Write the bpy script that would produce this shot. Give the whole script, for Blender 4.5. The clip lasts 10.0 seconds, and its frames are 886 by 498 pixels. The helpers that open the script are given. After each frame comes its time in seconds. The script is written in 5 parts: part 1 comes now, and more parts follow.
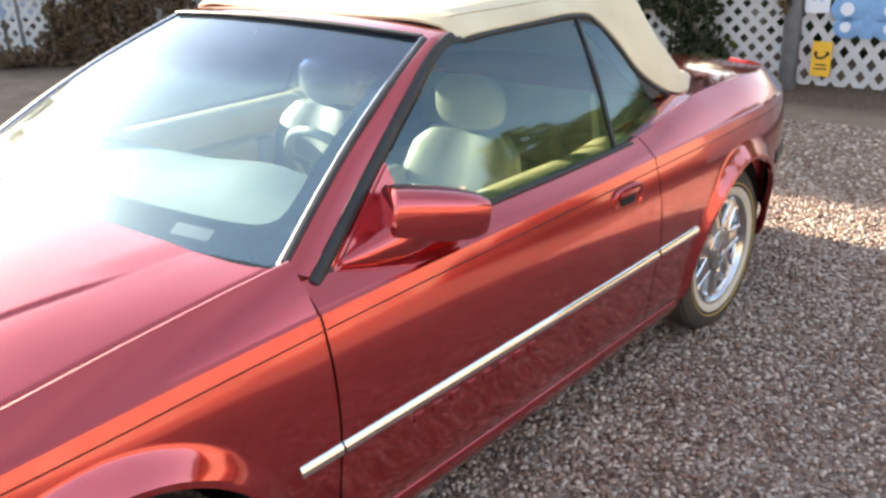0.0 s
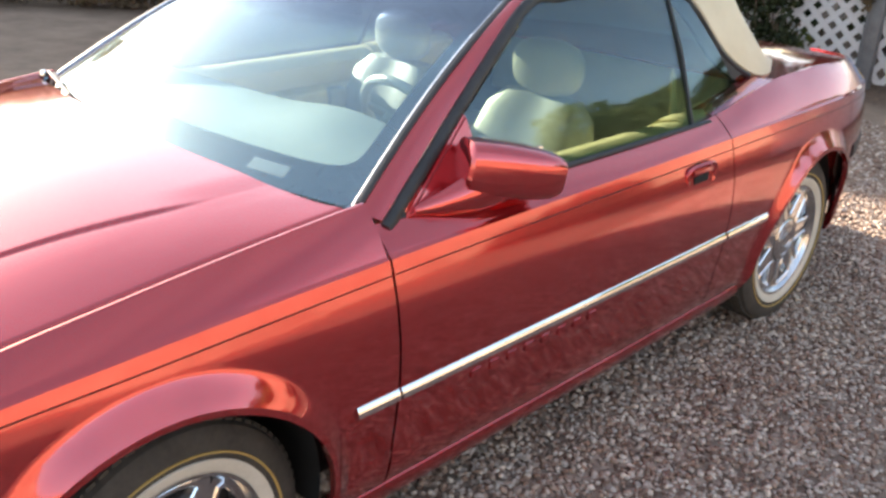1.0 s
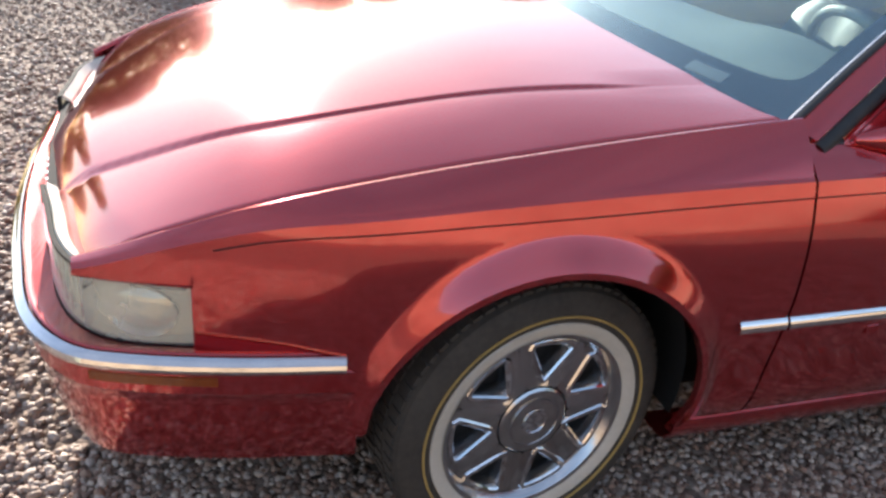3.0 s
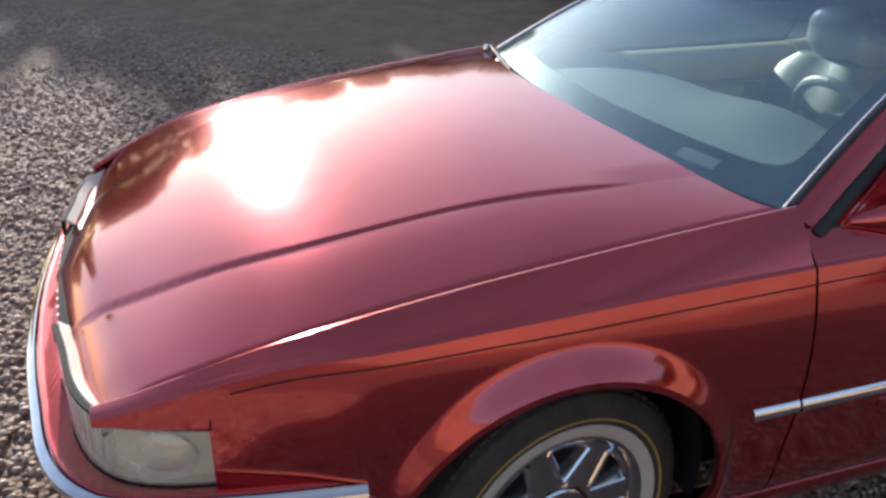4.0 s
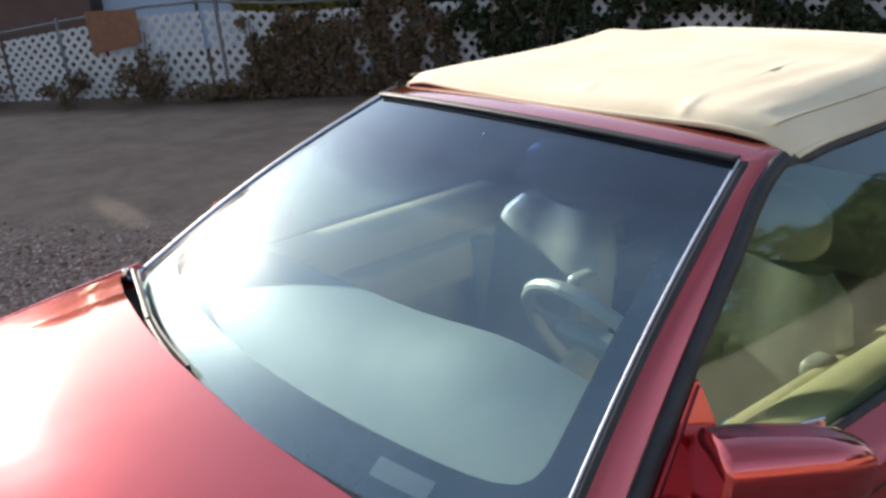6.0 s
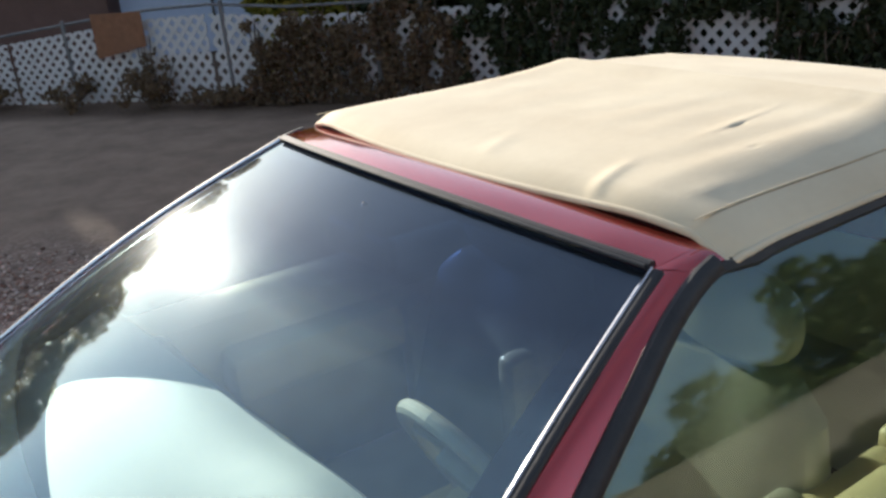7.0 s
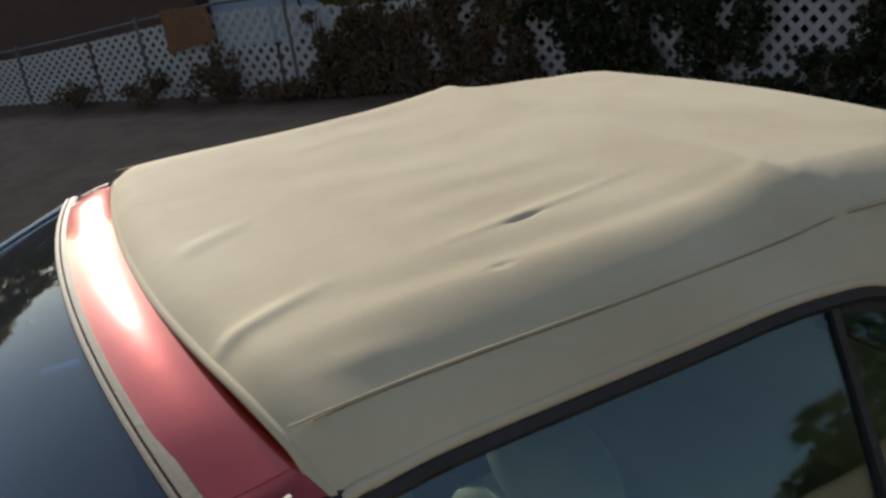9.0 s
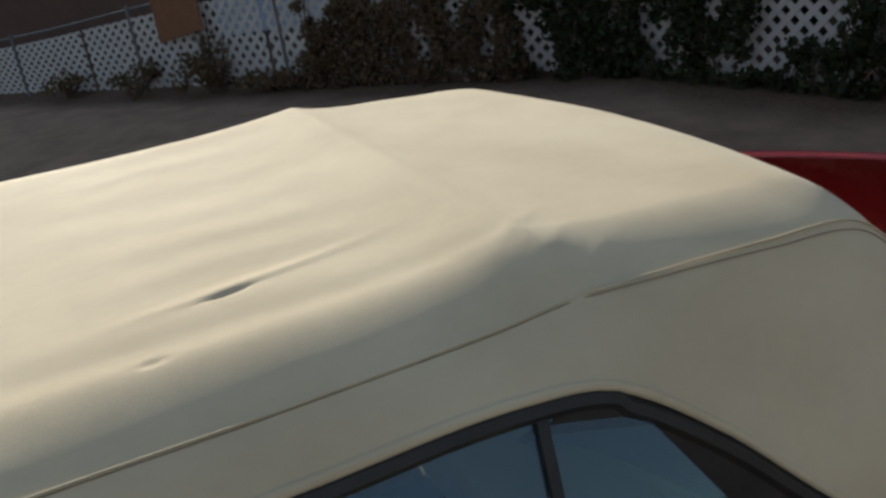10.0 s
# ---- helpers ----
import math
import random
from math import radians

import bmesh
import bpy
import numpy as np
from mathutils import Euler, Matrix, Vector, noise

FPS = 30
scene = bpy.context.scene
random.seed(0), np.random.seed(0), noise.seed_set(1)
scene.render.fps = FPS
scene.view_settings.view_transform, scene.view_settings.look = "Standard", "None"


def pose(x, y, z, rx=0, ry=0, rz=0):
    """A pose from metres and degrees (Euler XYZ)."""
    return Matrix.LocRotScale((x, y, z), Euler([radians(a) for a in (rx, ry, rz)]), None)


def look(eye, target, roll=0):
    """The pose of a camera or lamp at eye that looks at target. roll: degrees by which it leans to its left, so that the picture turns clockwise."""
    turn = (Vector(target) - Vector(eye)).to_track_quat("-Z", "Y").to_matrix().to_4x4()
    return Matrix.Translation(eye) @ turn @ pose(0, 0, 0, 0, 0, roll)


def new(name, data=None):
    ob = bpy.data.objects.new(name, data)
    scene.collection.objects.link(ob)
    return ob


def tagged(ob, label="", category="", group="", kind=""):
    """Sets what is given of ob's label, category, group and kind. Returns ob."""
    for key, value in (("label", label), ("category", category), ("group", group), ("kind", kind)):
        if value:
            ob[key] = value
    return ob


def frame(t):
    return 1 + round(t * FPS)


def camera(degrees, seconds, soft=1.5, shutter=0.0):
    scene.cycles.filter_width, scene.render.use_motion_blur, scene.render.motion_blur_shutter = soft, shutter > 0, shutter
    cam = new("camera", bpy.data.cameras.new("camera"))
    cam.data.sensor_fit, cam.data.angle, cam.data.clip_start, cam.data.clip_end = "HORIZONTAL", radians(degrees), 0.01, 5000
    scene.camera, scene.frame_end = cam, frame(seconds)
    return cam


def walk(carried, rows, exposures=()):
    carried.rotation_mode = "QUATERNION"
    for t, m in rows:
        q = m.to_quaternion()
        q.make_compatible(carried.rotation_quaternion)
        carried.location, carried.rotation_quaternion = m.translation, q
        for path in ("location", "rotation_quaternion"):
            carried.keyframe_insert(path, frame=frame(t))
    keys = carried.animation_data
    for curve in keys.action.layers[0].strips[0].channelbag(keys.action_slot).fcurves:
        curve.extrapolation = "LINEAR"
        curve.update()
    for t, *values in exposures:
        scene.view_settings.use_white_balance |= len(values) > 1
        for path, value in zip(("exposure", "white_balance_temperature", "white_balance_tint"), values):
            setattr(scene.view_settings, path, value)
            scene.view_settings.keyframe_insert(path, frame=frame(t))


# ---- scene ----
cam = camera(53.5, 10.0, soft=2.8)

PATH = [
    (0, (-0.489, -2.296, 1.687), (0.88, -1.043, 0.942), -2.1),
    (0.5, (-0.509, -2.285, 1.679), (0.853, -1.042, 0.904), 0.1),
    (1, (-0.545, -2.254, 1.636), (0.743, -0.947, 0.84), 1.9),
    (1.5, (-0.639, -2.202, 1.566), (0.505, -0.775, 0.755), 3.1),
    (2, (-0.598, -2.333, 1.535), (0.218, -0.727, 0.667), 3.0),
    (2.5, (-0.639, -2.361, 1.503), (-0.027, -0.688, 0.594), 4.4),
    (2.7, (-0.711, -2.329, 1.484), (-0.086, -0.662, 0.572), 5.9),
    (4, (-0.72, -2.232, 1.658), (-0.097, -0.53, 0.813), 1.1),
    (4.5, (-0.593, -2.106, 1.756), (0.429, -0.49, 1.169), -3.0),
    (5, (-0.417, -1.992, 1.753), (0.679, -0.431, 1.151), -4.2),
    (6.5, (0.219, -1.402, 1.806), (1.263, 0.135, 1.066), -6.1),
    (7, (0.486, -1.378, 1.795), (1.486, 0.205, 1.091), -5.4),
    (7.5, (0.65, -1.379, 1.788), (1.62, 0.226, 1.092), -4.8),
    (8, (0.851, -1.331, 1.775), (1.761, 0.308, 1.08), -4.2),
    (8.5, (1.044, -1.257, 1.768), (1.869, 0.415, 1.045), -7.5),
    (9, (1.277, -1.27, 1.773), (2.023, 0.439, 1.051), -8.6),
    (9.5, (1.48, -1.353, 1.797), (2.201, 0.357, 1.052), -8.1),
    (10, (1.687, -1.266, 1.764), (2.377, 0.456, 1.015), -8.9),
]
EXPOSURES = [(0, 2.41, 7000, 11), (1.0, 2.31, 6900, 11), (2.0, 1.91, 6500, 12), (2.7, 1.71, 6300, 12), (4.0, 0.87, 6000, 14), (4.5, 0.91, 6000, 14), (5.0, 1.6, 6450, 13), (6.5, 1.05, 6250, 12), (7.5, 0.88, 6400, 11), (8.5, 0.34, 6450, 10), (9.0, -0.04, 6500, 9), (9.5, 0.26, 6500, 8), (10, 0.23, 6500, 8)]
walk(cam, [(t, look(eye, target, roll)) for t, eye, target, roll in PATH], EXPOSURES)

# ---- world and light ----
SUN_AZ, SUN_EL = 90.5, 15.1          # degrees from +x towards +y, and above the horizon
world = bpy.data.worlds.new("world")
scene.world = world
world.use_nodes = True
wn = world.node_tree.nodes
sky = wn.new("ShaderNodeTexSky")
sky.sky_type = "NISHITA"
sky.sun_disc = False
sky.sun_elevation = radians(SUN_EL)
sky.sun_rotation = radians(90 - SUN_AZ)
sky.dust_density = 0.8
sky.air_density = 1.0
wn["Background"].inputs["Strength"].default_value = 0.088
wl = world.node_tree.links
# thin even cloud drawn out over the whole sky
w_co, w_map, w_noise, w_rng, w_add = (wn.new("ShaderNode" + k) for k in ("TexCoord", "Mapping", "TexNoise", "MapRange", "Mix"))
w_map.inputs["Scale"].default_value = (1.2, 1.6, 2.0)
w_noise.inputs["Scale"].default_value = 1.2
w_noise.inputs["Detail"].default_value = 3.0
w_noise.inputs["Roughness"].default_value = 0.6
w_noise.inputs["Distortion"].default_value = 0.2
w_rng.inputs["From Min"].default_value, w_rng.inputs["From Max"].default_value = 0.26, 0.84
w_add.data_type, w_add.blend_type = "RGBA", "ADD"
w_add.inputs[7].default_value = (1.9, 1.85, 1.9, 1)
wl.new(w_co.outputs["Generated"], w_map.inputs[0])
wl.new(w_map.outputs[0], w_noise.inputs["Vector"])
wl.new(w_noise.outputs["Fac"], w_rng.inputs[0])
wl.new(w_rng.outputs[0], w_add.inputs[0])
wl.new(sky.outputs[0], w_add.inputs[6])
wl.new(w_add.outputs[2], wn["Background"].inputs["Color"])

sun = new("sun", bpy.data.lights.new("sun", "SUN"))
sun.data.energy = 5.0
sun.data.angle = radians(0.6)
sun.data.color = (1.0, 0.90, 0.76)
sd = Vector((math.cos(radians(SUN_EL)) * math.cos(radians(SUN_AZ)), math.cos(radians(SUN_EL)) * math.sin(radians(SUN_AZ)), math.sin(radians(SUN_EL))))
sun.matrix_world = look(sd * 30, (0, 0, 0))

# ---- materials ----


def nodes_of(name):
    m = bpy.data.materials.new(name)
    m.use_nodes = True
    return m, m.node_tree.nodes, m.node_tree.links, m.node_tree.nodes["Principled BSDF"]


def ramp(nt, links, source, stops):
    r = nt.new("ShaderNodeValToRGB")
    el = r.color_ramp.elements
    while len(el) < len(stops):
        el.new(0.5)
    for e, (p, c) in zip(el, stops):
        e.position, e.color = p, (*c, 1)
    links.new(source, r.inputs[0])
    return r.outputs[0]


def noise_tex(nt, links, scale, detail=4.0, coord="Object", stretch=None, rough=0.55):
    tc = nt.new("ShaderNodeTexCoord")
    n = nt.new("ShaderNodeTexNoise")
    n.inputs["Scale"].default_value = scale
    n.inputs["Detail"].default_value = detail
    n.inputs["Roughness"].default_value = rough
    src = tc.outputs[coord]
    if stretch:
        mp = nt.new("ShaderNodeMapping")
        mp.inputs["Scale"].default_value = stretch
        links.new(src, mp.inputs[0])
        src = mp.outputs[0]
    links.new(src, n.inputs["Vector"])
    return n.outputs["Fac"]


def bump(nt, links, p, height, strength, dist=0.01):
    b = nt.new("ShaderNodeBump")
    b.inputs["Strength"].default_value = strength
    b.inputs["Distance"].default_value = dist
    links.new(height, b.inputs["Height"])
    links.new(b.outputs[0], p.inputs["Normal"])
    return b


def plain(name, lo, hi, rough=0.5, metal=0.0, scale=8.0, bump_s=0.0, bump_scale=60.0, bump_d=0.004, coat=0.0, spec=0.5, coord="Object"):
    """A surface of two mixed tones at a coarse and a fine scale, with fine relief."""
    m, nt, links, p = nodes_of(name)
    a = noise_tex(nt, links, scale, 5, coord)
    f = noise_tex(nt, links, scale * 9, 3, coord)
    mx = nt.new("ShaderNodeMix")
    mx.inputs[0].default_value = 0.35
    links.new(a, mx.inputs[2])
    links.new(f, mx.inputs[3])
    links.new(ramp(nt, links, mx.outputs[0], [(0.3, lo), (0.7, hi)]), p.inputs["Base Color"])
    p.inputs["Roughness"].default_value = rough
    p.inputs["Metallic"].default_value = metal
    p.inputs["Coat Weight"].default_value = coat
    p.inputs["Coat Roughness"].default_value = 0.04
    p.inputs["Specular IOR Level"].default_value = spec
    if bump_s:
        bump(nt, links, p, noise_tex(nt, links, bump_scale, 4, coord), bump_s, bump_d)
    return m


def make_paint():
    """Deep red metallic car paint under clear lacquer, with flake and a little dust."""
    m, nt, links, p = nodes_of("red_paint")
    flake = noise_tex(nt, links, 900, 2)
    wave = noise_tex(nt, links, 3.0, 3)
    links.new(ramp(nt, links, flake, [(0.35, (0.44, 0.012, 0.0165)), (0.7, (0.57, 0.0205, 0.028))]), p.inputs["Base Color"])
    p.inputs["Metallic"].default_value = 0.82
    dust = nt.new("ShaderNodeMapRange")
    dust.inputs["To Min"].default_value = 0.12
    dust.inputs["To Max"].default_value = 0.19
    links.new(wave, dust.inputs[0])
    links.new(dust.outputs[0], p.inputs["Roughness"])
    p.inputs["Coat Weight"].default_value = 1.0
    p.inputs["Coat Roughness"].default_value = 0.06
    p.inputs["Coat IOR"].default_value = 1.88
    bump(nt, links, p, noise_tex(nt, links, 5.0, 2), 0.05, 0.02)
    return m


def make_cloth():
    """Cream woven soft-top cloth with faint water marks."""
    m, nt, links, p = nodes_of("cream_cloth")
    a = noise_tex(nt, links, 4, 6)
    b = noise_tex(nt, links, 30, 3, stretch=(1, 3, 1))
    mx = nt.new("ShaderNodeMix")
    mx.inputs[0].default_value = 0.14
    links.new(a, mx.inputs[2])
    links.new(b, mx.inputs[3])
    links.new(ramp(nt, links, mx.outputs[0], [(0.3, (0.60, 0.50, 0.335)), (0.7, (0.735, 0.64, 0.45))]), p.inputs["Base Color"])
    p.inputs["Roughness"].default_value = 0.85
    p.inputs["Specular IOR Level"].default_value = 0.25
    p.inputs["Sheen Weight"].default_value = 0.15
    weave = noise_tex(nt, links, 700, 2)
    bump(nt, links, p, weave, 0.25, 0.002)
    return m


def make_glass(name, tint, dusty=0.0, band=None, gloss=0.07, film=(0.70, 0.80, 0.80)):
    """Tinted safety glass: clear transmission with a mirror gloss, and a film that scatters light (dust on panes, added
    paleness on lamps).
    band: heights between which a blue shade band fades in towards the top."""
    m, nt, links, p = nodes_of(name)
    out = nt["Material Output"]
    tr = nt.new("ShaderNodeBsdfTransparent")
    gl = nt.new("ShaderNodeBsdfGlossy")
    gl.inputs["Roughness"].default_value = 0.02
    gl.inputs["Color"].default_value = (0.68, 0.84, 1.0, 1)
    lw = nt.new("ShaderNodeLayerWeight")
    lw.inputs[0].default_value = 0.5
    pw = nt.new("ShaderNodeMath")
    pw.operation = "POWER"
    pw.inputs[1].default_value = 5.0
    links.new(lw.outputs["Facing"], pw.inputs[0])
    fr = nt.new("ShaderNodeMath")
    fr.operation = "MULTIPLY_ADD"
    fr.inputs[1].default_value = 0.95
    fr.inputs[2].default_value = gloss
    links.new(pw.outputs[0], fr.inputs[0])
    mx = nt.new("ShaderNodeMixShader")
    links.new(fr.outputs[0], mx.inputs[0])
    links.new(tr.outputs[0], mx.inputs[1])
    links.new(gl.outputs[0], mx.inputs[2])
    tr.inputs[0].default_value = (*tint, 1)
    if band:
        tc = nt.new("ShaderNodeTexCoord")
        sep = nt.new("ShaderNodeSeparateXYZ")
        links.new(tc.outputs["Object"], sep.inputs[0])
        mr = nt.new("ShaderNodeMapRange")
        mr.inputs["From Min"].default_value, mr.inputs["From Max"].default_value = band
        links.new(sep.outputs[2], mr.inputs[0])
        links.new(ramp(nt, links, mr.outputs[0], [(0.0, tint), (1.0, (0.10, 0.16, 0.30))]), tr.inputs[0])
    last = mx.outputs[0]
    if dusty:
        df = nt.new("ShaderNodeBsdfDiffuse")
        df.inputs[0].default_value = (*film, 1)
        smear = nt.new("ShaderNodeBsdfGlossy")
        smear.inputs["Roughness"].default_value = 0.27
        hz = nt.new("ShaderNodeMixShader")
        hz.inputs[0].default_value = 0.20
        links.new(df.outputs[0], hz.inputs[1])
        links.new(smear.outputs[0], hz.inputs[2])
        gl.inputs["Roughness"].default_value = 0.035
        m2 = nt.new("ShaderNodeMixShader")
        mr2 = nt.new("ShaderNodeMapRange")
        links.new(noise_tex(nt, links, 6, 5), mr2.inputs[0])
        mr2.inputs["From Min"].default_value, mr2.inputs["From Max"].default_value = 0.3, 0.75
        mr2.inputs["To Min"].default_value, mr2.inputs["To Max"].default_value = dusty * 0.6, dusty * 1.4
        links.new(mr2.outputs[0], m2.inputs[0])
        links.new(last, m2.inputs[1])
        links.new(hz.outputs[0], m2.inputs[2])
        last = m2.outputs[0]
    nt.remove(p)
    links.new(last, out.inputs[0])
    return m


PAINT = make_paint()
CLOTH = make_cloth()
CHROME = plain("chrome", (0.72, 0.72, 0.74), (0.85, 0.85, 0.86), 0.07, 1.0, 20)
RIM = plain("wheel_chrome", (0.50, 0.51, 0.52), (0.72, 0.72, 0.73), 0.20, 1.0, 25, 0.08, 90)
RUBBER = plain("black_rubber", (0.012, 0.012, 0.013), (0.03, 0.03, 0.03), 0.55, 0, 20, 0.1, 120)
TYRE = plain("tyre_rubber", (0.028, 0.024, 0.020), (0.070, 0.059, 0.047), 0.85, 0, 9, 0.3, 80)
WHITEWALL = plain("cream_whitewall", (0.50, 0.46, 0.38), (0.64, 0.59, 0.50), 0.6, 0, 14, 0.1, 80)
GOLD = plain("gold_stripe", (0.36, 0.24, 0.07), (0.48, 0.33, 0.11), 0.5, 0, 20)
DARK = plain("dark_void", (0.006, 0.006, 0.006), (0.014, 0.013, 0.012), 0.9, 0, 10, 0.2, 40)
BLACK_FRIT = plain("black_frit", (0.010, 0.012, 0.018), (0.018, 0.020, 0.028), 0.25, 0, 30)
LEATHER = plain("cream_leather", (0.28, 0.28, 0.235), (0.38, 0.375, 0.31), 0.42, 0, 10, 0.3, 140, 0.002)
TRIM = plain("cream_trim", (0.58, 0.48, 0.28), (0.68, 0.58, 0.36), 0.5, 0, 10, 0.2, 160, 0.002)
DASH = plain("pale_dash", (0.155, 0.185, 0.175), (0.21, 0.235, 0.215), 0.55, 0, 12, 0.3, 180, 0.002)
LENS_WHITE = plain("lamp_bowl", (0.84, 0.79, 0.62), (0.92, 0.88, 0.74), 0.3, 0.0, 18)
AMBER = plain("amber_lens", (0.16, 0.035, 0.006), (0.24, 0.06, 0.01), 0.15, 0, 30, coat=0.5)
WINDSHIELD = make_glass("windshield_glass", (0.80, 0.92, 0.91), 0.026, (1.215, 1.275), gloss=0.10, film=(0.62, 0.74, 0.86))
SIDE_GLASS = make_glass("side_glass", (0.58, 0.67, 0.60), 0.003, gloss=0.085)
# cream film brightens the shaded lens, as if more light fell on it
LAMP_GLASS = make_glass("lamp_glass", (0.97, 0.95, 0.88), 0.30, gloss=0.04, film=(0.95, 0.91, 0.76))
WHITE_SHEET = plain("white_lattice_plastic", (0.60, 0.60, 0.61), (0.76, 0.76, 0.76), 0.5, 0, 5, 0.1, 90)


def translucent(m, share, colour):
    """Lets part of the light through a thin sheet."""
    nt, links = m.node_tree.nodes, m.node_tree.links
    p = nt["Principled BSDF"]
    t = nt.new("ShaderNodeBsdfTranslucent")
    src = p.inputs["Base Color"].links[0].from_socket
    mul = nt.new("ShaderNodeMix")
    mul.data_type, mul.blend_type = "RGBA", "MULTIPLY"
    mul.inputs[0].default_value = 1.0
    mul.inputs[7].default_value = (*colour, 1)
    links.new(src, mul.inputs[6])
    links.new(mul.outputs[2], t.inputs[0])
    mx = nt.new("ShaderNodeMixShader")
    mx.inputs[0].default_value = share
    links.new(p.outputs[0], mx.inputs[1])
    links.new(t.outputs[0], mx.inputs[2])
    links.new(mx.outputs[0], nt["Material Output"].inputs[0])
    return m


WHITE_PLASTIC = translucent(WHITE_SHEET, 0.34, (1, 1, 1))
# broad blotches break up the warm band this wall throws on the car paint
STUCCO = plain("tan_stucco", (0.11, 0.082, 0.058), (0.34, 0.26, 0.185), 0.9, 0, 0.5, 0.3, 40)
POST = plain("grey_post", (0.10, 0.10, 0.105), (0.20, 0.20, 0.205), 0.6, 0.3, 8, 0.2, 60)
BARK = plain("bark", (0.07, 0.05, 0.035), (0.16, 0.12, 0.09), 0.9, 0, 12, 0.8, 30, 0.02)
RUG = plain("brown_rug", (0.16, 0.075, 0.04), (0.25, 0.12, 0.065), 0.9, 0, 12, 0.5, 120)
BLUE_WALL = plain("blue_grey_wall", (0.44, 0.51, 0.66), (0.52, 0.59, 0.74), 0.8, 0, 3, 0.2, 50)
BROWN_WALL = plain("brown_wall", (0.10, 0.055, 0.045), (0.15, 0.085, 0.07), 0.85, 0, 3, 0.2, 50)
ROOFING = plain("roofing", (0.07, 0.065, 0.06), (0.12, 0.11, 0.10), 0.9, 0, 6, 0.4, 60)
YELLOW = plain("yellow_sign", (0.75, 0.42, 0.03), (0.85, 0.50, 0.05), 0.45, 0, 20)
SIGN_BLUE = plain("blue_sign", (0.14, 0.30, 0.55), (0.22, 0.40, 0.66), 0.5, 0, 12)
SIGN_WHITE = plain("white_sign", (0.62, 0.66, 0.74), (0.75, 0.78, 0.84), 0.5, 0, 12)
BLACK_INK = plain("black_ink", (0.01, 0.01, 0.01), (0.02, 0.02, 0.02), 0.6)


def leaf_material(name, lo, hi):
    m, nt, links, p = nodes_of(name)
    g = nt.new("ShaderNodeNewGeometry")
    links.new(ramp(nt, links, g.outputs["Random Per Island"], [(0.0, lo), (1.0, hi)]), p.inputs["Base Color"])
    p.inputs["Roughness"].default_value = 0.6
    p.inputs["Specular IOR Level"].default_value = 0.3
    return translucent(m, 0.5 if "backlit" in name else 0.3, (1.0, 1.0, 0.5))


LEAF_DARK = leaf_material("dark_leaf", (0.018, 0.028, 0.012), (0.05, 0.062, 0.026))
LEAF_DRY = leaf_material("dry_leaf", (0.07, 0.047, 0.030), (0.21, 0.145, 0.09))
LEAF_YELLOW = leaf_material("yellow_green_leaf", (0.15, 0.15, 0.02), (0.36, 0.29, 0.045))
# lighter leaf copy: the glow of sun from behind is put into the colour
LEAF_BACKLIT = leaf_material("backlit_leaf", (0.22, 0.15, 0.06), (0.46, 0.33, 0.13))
LEAF_GREEN = leaf_material("green_leaf", (0.05, 0.075, 0.02), (0.12, 0.14, 0.045))
STONE, _nt, _links, _p = nodes_of("pebble_stone")
_g = _nt.new("ShaderNodeNewGeometry")
_links.new(ramp(_nt, _links, _g.outputs["Random Per Island"], [(0.0, (0.13, 0.08, 0.06)), (0.3, (0.30, 0.185, 0.13)), (0.55, (0.36, 0.27, 0.21)), (0.8, (0.44, 0.37, 0.32)), (1.0, (0.68, 0.56, 0.45))]), _p.inputs["Base Color"])
_p.inputs["Roughness"].default_value = 0.7
bump(_nt, _links, _p, noise_tex(_nt, _links, 160, 4), 0.3, 0.003)


